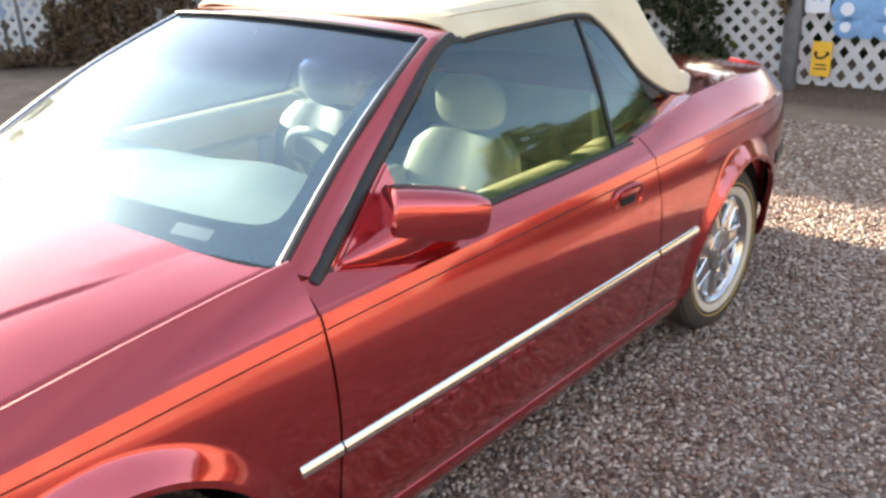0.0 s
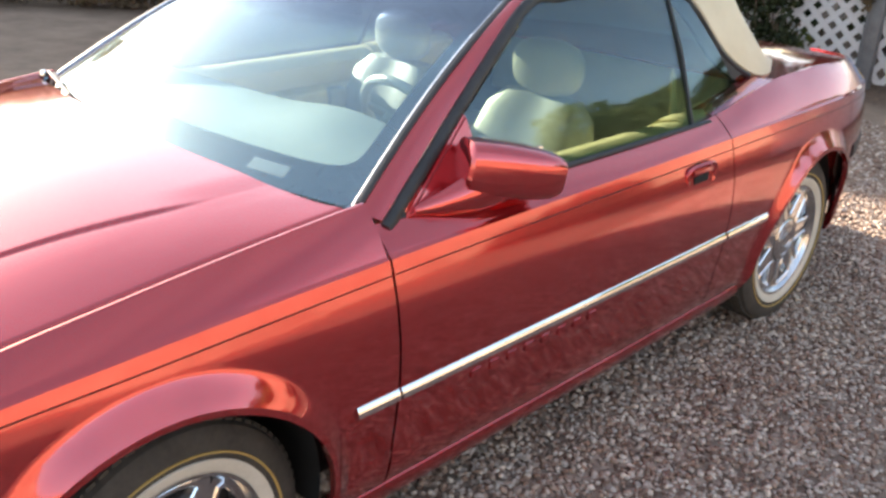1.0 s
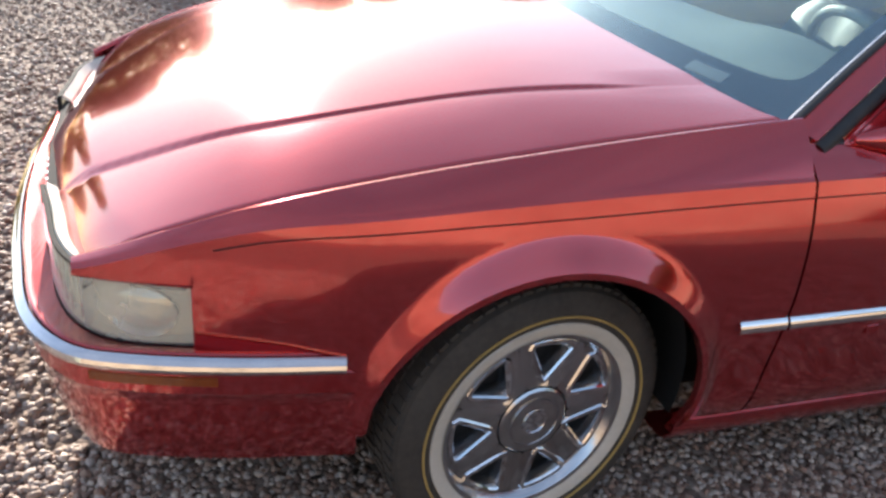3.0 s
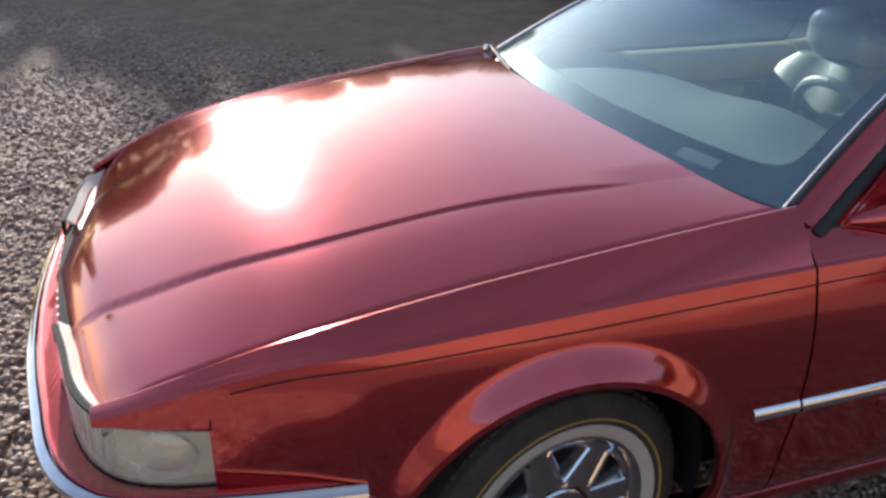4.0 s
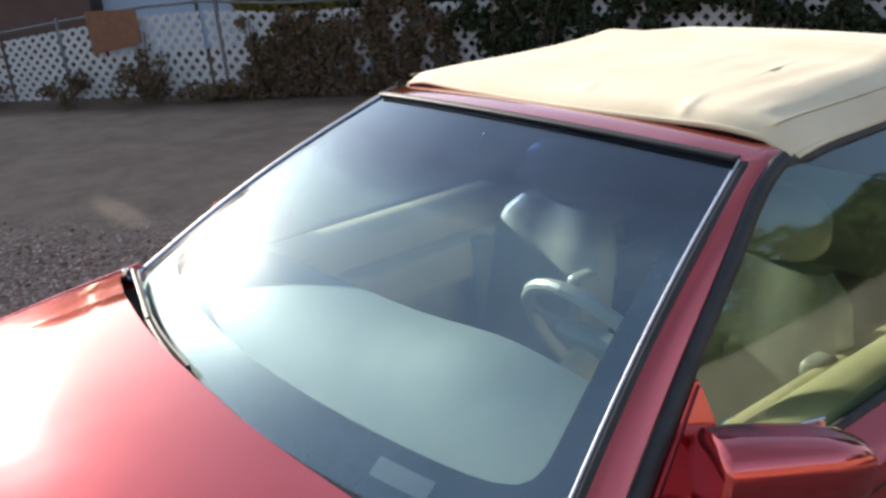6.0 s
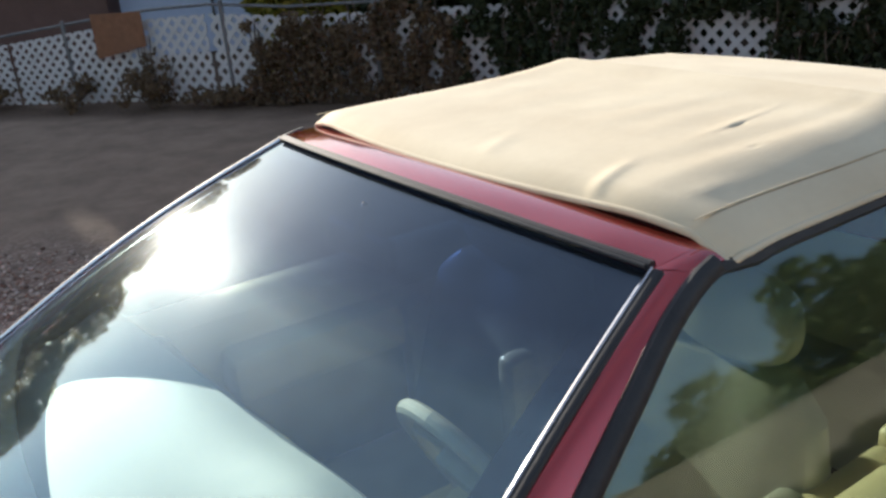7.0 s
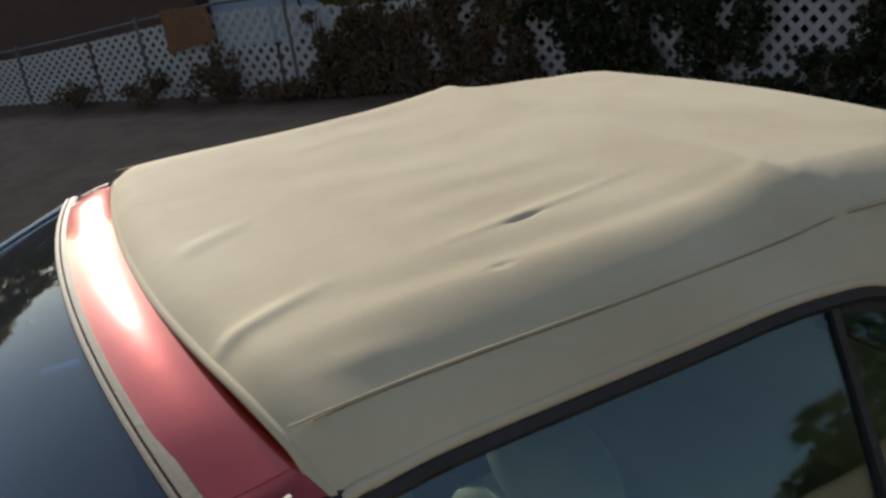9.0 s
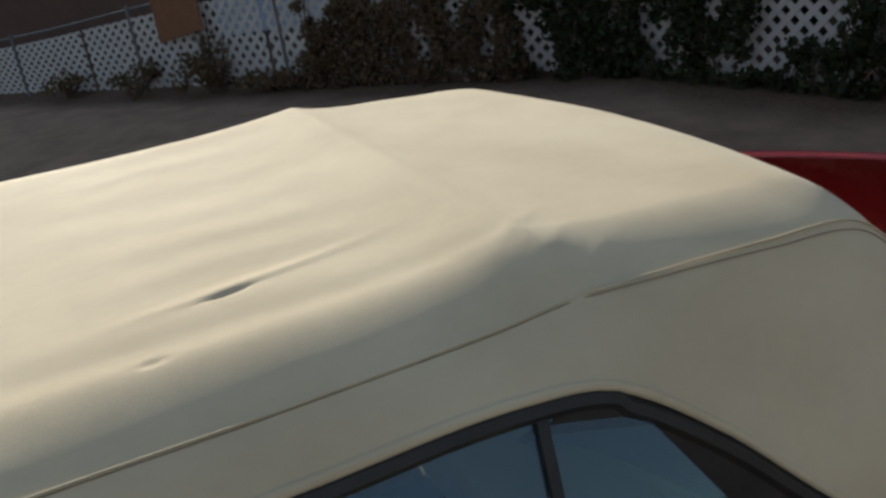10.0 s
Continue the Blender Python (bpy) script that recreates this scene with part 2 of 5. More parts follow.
def make_ground():
    """Pebble gravel round the car, a dusty dirt road beyond it and leaf litter along the fence."""
    m, nt, links, p = nodes_of("gravel_and_dirt")
    tc = nt.new("ShaderNodeTexCoord")

    def dist(nx, ny, px, py):
        dp = nt.new("ShaderNodeVectorMath")
        dp.operation = "DOT_PRODUCT"
        dp.inputs[1].default_value = (nx, ny, 0)
        links.new(tc.outputs["Object"], dp.inputs[0])
        ad = nt.new("ShaderNodeMath")
        ad.operation = "ADD"
        ad.inputs[1].default_value = -(nx * px + ny * py)
        links.new(dp.outputs["Value"], ad.inputs[0])
        return ad.outputs[0]

    mn = nt.new("ShaderNodeMath")
    mn.operation = "MINIMUM"
    links.new(dist(-0.799, -0.602, 6.5, 5.43), mn.inputs[0])
    links.new(dist(-0.985, -0.17, 7.5, 0.2), mn.inputs[1])
    wob = nt.new("ShaderNodeMath")
    wob.operation = "MULTIPLY_ADD"
    links.new(noise_tex(nt, links, 0.9, 4), wob.inputs[0])
    wob.inputs[1].default_value = 1.0
    links.new(mn.outputs[0], wob.inputs[2])
    zone = wob.outputs[0]
    vor = nt.new("ShaderNodeTexVoronoi")
    vor.inputs["Scale"].default_value = 34
    links.new(tc.outputs["Object"], vor.inputs["Vector"])
    sepc = nt.new("ShaderNodeSeparateColor")
    links.new(vor.outputs["Color"], sepc.inputs[0])
    gravel = ramp(nt, links, sepc.outputs[0], [(0.0, (0.13, 0.09, 0.068)), (0.5, (0.24, 0.175, 0.135)), (1.0, (0.38, 0.30, 0.24))])
    dirt = ramp(nt, links, noise_tex(nt, links, 2.2, 8, stretch=(1.0, 0.8, 1), rough=0.7), [(0.3, (0.17, 0.122, 0.088)), (0.7, (0.30, 0.222, 0.162))])
    litter = ramp(nt, links, noise_tex(nt, links, 26, 6, rough=0.75), [(0.35, (0.06, 0.04, 0.028)), (0.7, (0.19, 0.13, 0.09))])
    mr = nt.new("ShaderNodeMapRange")
    mr.inputs["From Min"].default_value, mr.inputs["From Max"].default_value = 4.6, 5.6
    links.new(zone, mr.inputs[0])
    a = nt.new("ShaderNodeMix")
    a.data_type = "RGBA"
    links.new(mr.outputs[0], a.inputs[0])
    links.new(dirt, a.inputs[6])
    links.new(gravel, a.inputs[7])
    mr2 = nt.new("ShaderNodeMapRange")
    mr2.inputs["From Min"].default_value, mr2.inputs["From Max"].default_value = 0.9, 1.4
    links.new(zone, mr2.inputs[0])
    b = nt.new("ShaderNodeMix")
    b.data_type = "RGBA"
    links.new(mr2.outputs[0], b.inputs[0])
    links.new(litter, b.inputs[6])
    links.new(a.outputs[2], b.inputs[7])
    links.new(b.outputs[2], p.inputs["Base Color"])
    p.inputs["Roughness"].default_value = 0.9
    p.inputs["Specular IOR Level"].default_value = 0.25
    h = nt.new("ShaderNodeMath")
    h.operation = "MULTIPLY"
    links.new(vor.outputs["Distance"], h.inputs[0])
    links.new(mr.outputs[0], h.inputs[1])
    h2 = nt.new("ShaderNodeMath")
    h2.operation = "SUBTRACT"
    fine = nt.new("ShaderNodeMath")
    fine.operation = "MULTIPLY"
    fine.inputs[1].default_value = 0.3
    links.new(noise_tex(nt, links, 45, 5, rough=0.7), fine.inputs[0])
    links.new(fine.outputs[0], h2.inputs[0])
    links.new(h.outputs[0], h2.inputs[1])
    bump(nt, links, p, h2.outputs[0], 0.8, 0.02)
    return m


GROUND = make_ground()

# ---- mesh helpers ----


def finish(me, smooth=True, angle=32):
    bm = bmesh.new()
    bm.from_mesh(me)
    bmesh.ops.recalc_face_normals(bm, faces=bm.faces)
    for f in bm.faces:
        f.smooth = smooth
    for e in bm.edges:
        if len(e.link_faces) == 2 and e.calc_face_angle(0) > radians(angle):
            e.smooth = False
    bm.to_mesh(me)
    bm.free()
    return me


def part(name, data, material, parent=None, label="", smooth=True, angle=32):
    """Links a bmesh or (verts, faces) as one mesh object, under parent where one is given."""
    me = bpy.data.meshes.new(name)
    if isinstance(data, bmesh.types.BMesh):
        data.to_mesh(me)
        data.free()
    else:
        me.from_pydata([tuple(v) for v in data[0]], [], [tuple(f) for f in data[1]])
    finish(me, smooth, angle)
    me.materials.append(material)
    ob = new(name, me)
    if parent:
        ob.parent = parent
    if label:
        ob["label"] = label
    return ob


GROUND_Z = -0.035


def thing(name, label, category, at=(0, 0, 0), group="", kind=""):
    ob = new(name)
    ob.location = at
    return tagged(ob, label, category, group, kind)


def join(*datas):
    vs, fs = [], []
    for v, f in datas:
        n = len(vs)
        vs += [tuple(p) for p in v]
        fs += [tuple(i + n for i in q) for q in f]
    return vs, fs


def grid_shell(P, thick, closed_v=False):
    """A grid of points (rows, columns) with thickness along its normals (to the back); rims closed."""
    P = np.asarray(P, float)
    du = np.gradient(P, axis=0)
    dv = np.gradient(P, axis=1)
    n = np.cross(du, dv)
    n /= np.linalg.norm(n, axis=2, keepdims=True) + 1e-12
    Q = P - n * thick
    R, C = P.shape[:2]
    vs = P.reshape(-1, 3).tolist() + Q.reshape(-1, 3).tolist()
    o = R * C
    fs = []
    for i in range(R - 1):
        for j in range(C - 1):
            a, b, c, d = i * C + j, i * C + j + 1, (i + 1) * C + j + 1, (i + 1) * C + j
            fs.append((a, b, c, d))
            fs.append((o + d, o + c, o + b, o + a))
    edge = [(0, j) for j in range(C)] + [(i, C - 1) for i in range(1, R)] + [(R - 1, j) for j in range(C - 2, -1, -1)] + [(i, 0) for i in range(R - 2, 0, -1)]
    idx = [i * C + j for i, j in edge]
    for a, b in zip(idx, idx[1:] + idx[:1]):
        fs.append((a, o + a, o + b, b))
    return vs, fs


def lathe(profile, seg=64, start=0.0, stop=2 * math.pi):
    """Turns a profile of (radius, along) about the y axis."""
    full = abs(stop - start - 2 * math.pi) < 1e-6
    n = seg if full else seg + 1
    vs = [(r * math.cos(start + (stop - start) * k / seg), a, r * math.sin(start + (stop - start) * k / seg)) for k in range(n) for r, a in profile]
    m = len(profile)
    fs = [((k % n) * m + i, (k % n) * m + i + 1, ((k + 1) % n) * m + i + 1, ((k + 1) % n) * m + i) for k in range(seg) for i in range(m - 1)]
    return vs, fs


def sweep(path, profile, up=(0, 0, 1), cap=True):
    """Sweeps a closed profile of (side, up) along a path of points."""
    path = [Vector(p) for p in path]
    up = Vector(up)
    vs, fs, m = [], [], len(profile)
    for k, p in enumerate(path):
        t = (path[min(k + 1, len(path) - 1)] - path[max(k - 1, 0)]).normalized()
        s = t.cross(up).normalized()
        u = s.cross(t).normalized()
        vs += [tuple(p + s * a + u * b) for a, b in profile]
    for k in range(len(path) - 1):
        for i in range(m):
            fs.append((k * m + i, k * m + (i + 1) % m, (k + 1) * m + (i + 1) % m, (k + 1) * m + i))
    if cap:
        fs.append(tuple(range(m - 1, -1, -1)))
        fs.append(tuple((len(path) - 1) * m + i for i in range(m)))
    return vs, fs


def oval(a, b, n=10):
    return [(a * math.cos(2 * math.pi * k / n), b * math.sin(2 * math.pi * k / n)) for k in range(n)]


def box(x0, y0, z0, x1, y1, z1, bevel=0.0, seg=2):
    bm = bmesh.new()
    bmesh.ops.create_cube(bm, size=1, matrix=Matrix.Translation(((x0 + x1) / 2, (y0 + y1) / 2, (z0 + z1) / 2)) @ Matrix.Diagonal((abs(x1 - x0), abs(y1 - y0), abs(z1 - z0), 1)))
    if bevel:
        bmesh.ops.bevel(bm, geom=bm.edges[:], offset=bevel, segments=seg, affect="EDGES", profile=0.6)
    return bm


def bm_data(bm, m=None):
    if m is not None:
        bm.transform(m)
    bm.verts.index_update()
    d = [tuple(v.co) for v in bm.verts], [tuple(v.index for v in f.verts) for f in bm.faces]
    bm.free()
    return d


def moved(d, m):
    return [tuple(m @ Vector(v)) for v in d[0]], d[1]


def mirrored(d):
    return [(x, -y, z) for x, y, z in d[0]], [tuple(reversed(f)) for f in d[1]]


def smooth_curve(xs, ys, x):
    """Monotone cubic through the stations (xs, ys)."""
    xs, ys, x = np.asarray(xs, float), np.asarray(ys, float), np.asarray(x, float)
    h, d = np.diff(xs), np.diff(ys) / np.diff(xs)
    m = np.r_[d[0], (d[:-1] + d[1:]) / 2, d[-1]]
    m[1:-1][d[:-1] * d[1:] <= 0] = 0
    k = np.clip(np.searchsorted(xs, x) - 1, 0, len(h) - 1)
    t = np.clip((x - xs[k]) / h[k], 0, 1)
    return ys[k] * (1 + 2 * t) * (1 - t) ** 2 + h[k] * m[k] * t * (1 - t) ** 2 + ys[k + 1] * t * t * (3 - 2 * t) - h[k] * m[k + 1] * t * t * (1 - t)


def step01(a, b, x):
    t = np.clip((np.asarray(x, float) - a) / (b - a), 0, 1)
    return t * t * (3 - 2 * t)

# ---- the car: x runs rearwards from the front axle, y across (near side negative), z up ----
FW, RW = Vector((0.042, -0.80, 0.276)), Vector((2.745, -0.79, 0.300))   # wheel centres
ARCH_R, ARCH_Z = 0.382, 0.316
ST = dict(
    W=([-0.865, -0.80, -0.655, -0.5, -0.36, -0.1, 0.035, 0.6, 1.4, 2.0, 2.74, 3.0, 3.2, 3.4, 3.6, 3.8, 3.95],
       [0.735, 0.765, 0.815, 0.862, 0.905, 0.937, 0.945, 0.957, 0.957, 0.953, 0.94, 0.922, 0.888, 0.828, 0.738, 0.612, 0.42]),
    C=([-0.865, -0.8, -0.655, -0.5, -0.19, 0.17, 0.6, 1.2, 2.1, 3.1, 3.6, 3.95],
       [0.660, 0.686, 0.738, 0.777, 0.815, 0.838, 0.851, 0.856, 0.858, 0.852, 0.825, 0.79]),
    FY=([-0.95, -0.86, -0.585, -0.455, -0.16, 0.04, 0.19, 0.42, 0.60], [0.67, 0.715, 0.798, 0.812, 0.826, 0.832, 0.836, 0.842, 0.846]),
    FZ=([-0.95, -0.86, -0.585, -0.455, -0.16, 0.04, 0.19, 0.42, 0.60], [0.632, 0.668, 0.779, 0.812, 0.864, 0.891, 0.910, 0.936, 0.953]),
    DY=([0.6, 2.0, 2.15, 2.3, 2.6, 3.0, 3.2, 3.4, 3.6, 3.8, 3.95], [0.866, 0.858, 0.850, 0.838, 0.812, 0.795, 0.770, 0.715, 0.625, 0.495, 0.32]),
    DZ=([0.6, 2.0, 2.15, 2.3, 2.6, 3.0, 3.2, 3.4, 3.6, 3.8, 3.95], [0.902, 0.908, 0.923, 0.944, 0.968, 0.964, 0.952, 0.930, 0.900, 0.868, 0.85]),
)
PROF_Z = [0.15, 0.24, 0.262, 0.40, 0.53, 0.60, 0.66, 0.72, 0.76, 0.80, 0.95]
PROF_K = [0.900, 0.945, 0.958, 0.984, 1.003, 1.008, 1.007, 1.001, 0.994, 0.984, 0.945]


def st(key, x):
    return smooth_curve(*ST[key], x)


def flare(x, z):
    """How far the wheel arch's slanted lip stands out from the side."""
    out = 0.0
    for c in (FW, RW):
        r = np.hypot(x - c.x, z - ARCH_Z)
        up = np.clip((z - ARCH_Z) / ARCH_R, 0, 1)
        width = 0.042 + 0.026 * up
        t = np.clip((ARCH_R + width - r) / width, 0, 1)
        out = out + (0.024 + 0.010 * up) * (t - 0.10 * np.sin(np.pi * t) * (1 - t)) * (r > ARCH_R - 0.03)
    return out


def side_grid(xs, low, ekey):
    """The near side's outer skin over the stations xs, from the heights low up to the shoulder edge."""
    xs, low = np.asarray(xs, float), np.asarray(low, float)
    W, C, EY, EZ = st("W", xs), st("C", xs), st(ekey + "Y", xs), st(ekey + "Z", xs)
    cols = []

    def skin(z):
        return W * smooth_curve(PROF_Z, PROF_K, z) + flare(xs, z)

    top = np.maximum(C - 0.03, low + 0.004)
    for t in np.linspace(0, 1, 22):
        z = low + (top - low) * t
        y = skin(z)
        if t == 0:
            cols.append(np.stack([xs, -(y - 0.018), z - 0.002], 1))
        cols.append(np.stack([xs, -y, z], 1))
    yc = W * smooth_curve(PROF_Z, PROF_K, C)
    yc = np.maximum(yc, EY + 0.004)
    cols.append(np.stack([xs, -yc, C - 0.004], 1))
    cols.append(np.stack([xs, -(yc - 0.008), C + 0.001], 1))
    for t in (0.04, 0.15, 0.35, 0.6, 0.82, 0.95, 0.985, 1.0):
        y = (yc - 0.009) * (1 - t) + EY * t + 0.004 * np.sin(np.pi * t) * np.clip((EZ - C) / 0.1, 0, 1)
        z = (C + 0.003) * (1 - t) + EZ * t + 0.003 * np.sin(np.pi * t) * np.clip((EZ - C) / 0.1, 0, 1)
        cols.append(np.stack([xs, -y, z], 1))
    for dy, dz in ((0.0018, 0.0003), (0.0034, 0.0011), (0.0050, 0.0030), (0.0062, 0.008)):
        cols.append(np.stack([xs, -(EY - dy), EZ - dz], 1))
    return np.stack(cols, 1)


def arch_low(xs, base, c):
    xs = np.asarray(xs, float)
    return np.where(np.abs(xs - c.x) < ARCH_R, np.maximum(ARCH_Z + np.sqrt(np.maximum(ARCH_R**2 - (xs - c.x) ** 2, 0)), base), base)


def arch_stations(c, n=30):
    return c.x - ARCH_R * np.cos(np.linspace(0.02, np.pi - 0.02, n))


car = thing("convertible_car", "dark red two-door convertible, cream soft top raised, parked on gravel", "car")


def both(name, data, material, parent, label="", **k):
    a = part(name, data, material, parent, label, **k)
    part(name, mirrored(data), material, parent, label, **k)
    return a


def panel_strips(xs, low, ekey, c):
    """One skin round a wheel arch, built in strips that meet where its lower edge jumps."""
    a, b = c.x - ARCH_R - 0.0035, c.x + ARCH_R + 0.0035
    bands = []
    for keep in (xs < a, (xs >= a) & (xs <= b), xs > b):
        x, l = xs[keep], low[keep]
        if keep[0]:
            bands.append((x, l) if abs(l[-1] - ARCH_Z) < 0.03 else (np.r_[x, a + 0.0005], np.r_[l, l[-1]]))
        elif keep[-1]:
            bands.append((np.r_[b - 0.0005, x], np.r_[l[0], l]))
        elif abs(bands[0][1][-1] - ARCH_Z) < 0.03:
            bands[0] = np.r_[bands[0][0], x, b], np.r_[bands[0][1], l, ARCH_Z]
        else:
            bands.append((np.r_[a, x, b], np.r_[ARCH_Z, l, ARCH_Z]))
    bands = [grid_shell(side_grid(x, l, ekey), -0.006) for x, l in bands]
    return join(*bands)


# front fenders
xs = np.r_[np.linspace(-0.868, -0.66, 10), -0.6565, np.linspace(-0.655, FW.x - ARCH_R - 0.003, 12), arch_stations(FW), np.linspace(FW.x + ARCH_R + 0.003, 0.594, 9)]
low = np.where(xs < -0.656, 0.650, np.where(xs < FW.x - ARCH_R, 0.508 - 0.191 * step01(-0.62, -0.345, xs), 0.19))
low = np.where(np.abs(xs - FW.x) < ARCH_R, arch_low(xs, 0.19, FW), low)
both("fender", panel_strips(xs, low, "F", FW), PAINT, car, angle=18)
# doors and rear quarters
xs = np.linspace(0.601, 2.062, 46)
door = part("door", grid_shell(side_grid(xs, np.full(len(xs), 0.2305), "D"), -0.006), PAINT, car, angle=18)
far_door = part("door", mirrored(grid_shell(side_grid(xs, np.full(len(xs), 0.232), "D"), -0.006)), PAINT, car, angle=18)
xs = np.r_[np.linspace(2.068, RW.x - ARCH_R - 0.003, 14), arch_stations(RW), np.linspace(RW.x + ARCH_R + 0.003, 3.95, 22)]
low = np.where(xs > RW.x, 0.25, 0.19)
low = np.where(np.abs(xs - RW.x) < ARCH_R, arch_low(xs, 0.19, RW), low)
both("rear_quarter", panel_strips(xs, low, "D", RW), PAINT, car, angle=18)
# rocker panels under the doors
xs = np.linspace(0.42, RW.x - ARCH_R - 0.005, 30)
W = st("W", xs)
P = np.stack([np.stack([xs, -W * k, np.full(len(xs), z)], 1) for z, k in ((0.240, 0.930), (0.2300, 0.942), (0.2270, 0.946), (0.2230, 0.947), (0.19, 0.940), (0.162, 0.920), (0.150, 0.89), (0.148, 0.80))], 1)
both("rocker_panel", grid_shell(P, 0.004), PAINT, car)
# dark inner shell that closes the gaps, and the floor pan
xs = np.linspace(-0.60, 3.7, 60)
W = st("W", xs)
zc = st("C", xs)
lowi = np.where(np.abs(xs - FW.x) < 0.46, 0.745, np.where(np.abs(xs - RW.x) < 0.46, 0.745, 0.33))
P = np.stack([np.stack([xs, -(W * 0.972 - 0.020), lowi + (zc - 0.035 - lowi) * t], 1) for t in (0, 0.3, 0.6, 1.0)], 1)
both("inner_panel", grid_shell(P, -0.008), DARK, car)
part("floor_pan", box(-0.75, -0.74, 0.20, 3.30, 0.74, 0.235, 0.01), DARK, car)
# wheel wells
for c in (FW, RW):
    well = lathe([(0.405, -0.86), (0.405, -0.50), (0.10, -0.50)], 40, start=-0.25, stop=math.pi + 0.25)
    both("wheel_well", moved(well, Matrix.Translation((c.x, 0, ARCH_Z))), DARK, car)

# hood
HC = ([-0.95, -0.5, 0.0, 0.4, 0.55], [0.010, 0.043, 0.048, 0.031, 0.020])
CY = ([-0.95, -0.5, 0.0, 0.35, 0.55], [0.31, 0.514, 0.568, 0.630, 0.644])
HOOD_FRONT = ([0, 0.3, 0.45, 0.6, 0.69, 0.9], [-0.962, -0.935, -0.912, -0.885, -0.858, -0.80])
HOOD_REAR = ([0, 0.24, 0.5, 0.66, 0.80, 0.84, 0.95], [0.432, 0.437, 0.465, 0.492, 0.53, 0.555, 0.6])


def hood_z(x, y):
    y = np.abs(y)
    e, ye, hc, yc = st("FZ", x), st("FY", x), smooth_curve(*HC, x), smooth_curve(*CY, x)
    s = np.clip((ye - y) / (ye - yc), 0, 1)
    outer = e + (hc - 0.006) * (1 - (1 - s) ** 1.5)
    inner = 0.006 * step01(yc + 0.006, yc - 0.006, y) * step01(0.36, 0.20, x) + 0.006 * step01(0.20, 0.36, x) * step01(yc + 0.05, yc - 0.1, y) + 0.020 * (1 - np.clip(y / yc, 0, 1) ** 2)
    d = x - smooth_curve(*HOOD_FRONT, y)
    return outer + inner - 0.045 * np.clip(1 - d / 0.10, 0, 1) ** 2


us = np.r_[0, 0.004, 0.012, 0.03, np.linspace(0.06, 1, 48)]
vpos = np.r_[np.linspace(0, 0.40, 8)[:-1], np.linspace(0.40, 0.60, 24)[:-1], np.linspace(0.60, 0.90, 90)[:-1], np.linspace(0.90, 0.98, 5), 0.986, 0.991, 0.995, 0.998, 1.0]
vs_ = np.r_[-vpos[:0:-1], vpos]
U, V = np.meshgrid(us, vs_, indexing="ij")
X = -0.9 + 1.4 * U
for _ in range(8):
    Y = V * (st("FY", X) - 0.0100)
    X = smooth_curve(*HOOD_FRONT, np.abs(Y)) * (1 - U) + smooth_curve(*HOOD_REAR, np.abs(Y)) * U
Z = hood_z(X, Y) + 0.003 - 0.005 * np.clip((np.abs(V) - 0.984) / 0.016, 0, 1) ** 2.5
part("hood", grid_shell(np.stack([X, Y, Z], 2), 0.008), PAINT, car)
# dark trough under the gaps of the hood
P = np.stack([np.stack([X[::6, 0], -np.abs(Y[::6, 0]) - 0.012, Z[::6, 0] - 0.020], 1), np.stack([X[::6, 0], -np.abs(Y[::6, 0]) + 0.05, Z[::6, 0] - 0.024], 1)], 1)
both("hood_channel", grid_shell(P, -0.005), DARK, car)


# ---- nose ----
def plan(pts, n):
    """A smooth plan curve from the near side round the front to the far side, through the half's points (x, y)."""
    pts = np.array(pts, float)
    full = np.r_[pts * (1, -1), pts[-2::-1]]
    d = np.r_[0, np.cumsum(np.hypot(*np.diff(full, axis=0).T))]
    s = np.linspace(0, d[-1], n)
    return np.stack([smooth_curve(d, full[:, 0], s), smooth_curve(d, full[:, 1], s)], 1)


def plan_sweep(curve, profile):
    """Rows along a plan curve; the profile holds (outward offset, height)."""
    t = np.gradient(curve, axis=0)
    nrm = np.stack([-t[:, 1], t[:, 0]], 1)
    nrm /= np.linalg.norm(nrm, axis=1, keepdims=True)
    if nrm[len(nrm) // 2, 0] > 0:
        nrm = -nrm
    return np.stack([np.c_[curve + nrm * o, np.full(len(curve), z)] for o, z in profile], 1)


BUMP = plan([(-0.352, 0.912), (-0.6, 0.872), (-0.78, 0.825), (-0.87, 0.785), (-0.93, 0.715), (-0.97, 0.62), (-1.0, 0.42), (-1.02, 0.2), (-1.026, 0.0)], 90)
bumper = part("front_bumper", grid_shell(plan_sweep(BUMP, [(-0.14, 0.215), (-0.09, 0.205), (-0.055, 0.225), (-0.028, 0.30), (-0.012, 0.39), (-0.004, 0.425), (0.0, 0.43), (0.0, 0.478), (-0.006, 0.482), (-0.006, 0.516), (-0.010, 0.519), (-0.022, 0.518), (-0.035, 0.511), (-0.12, 0.505)]), -0.006), PAINT, car)
prof = [(0.0, 0.480), (0.012, 0.483), (0.019, 0.490), (0.021, 0.498), (0.018, 0.506), (0.010, 0.512), (0.0, 0.516)]
part("bumper_chrome", grid_shell(plan_sweep(BUMP[1:-1], prof), -0.01), CHROME, bumper, "bright chrome strip")
for sgn, curve in ((1, BUMP), (-1, BUMP[::-1])):
    k0, k1 = 9, 18
    d = grid_shell(plan_sweep(BUMP[k0:k1], [(-0.001, 0.448), (0.004, 0.451), (0.004, 0.468), (-0.001, 0.471)]), -0.004)
    part("side_marker", d if sgn > 0 else mirrored(d), AMBER, bumper, "amber side marker")
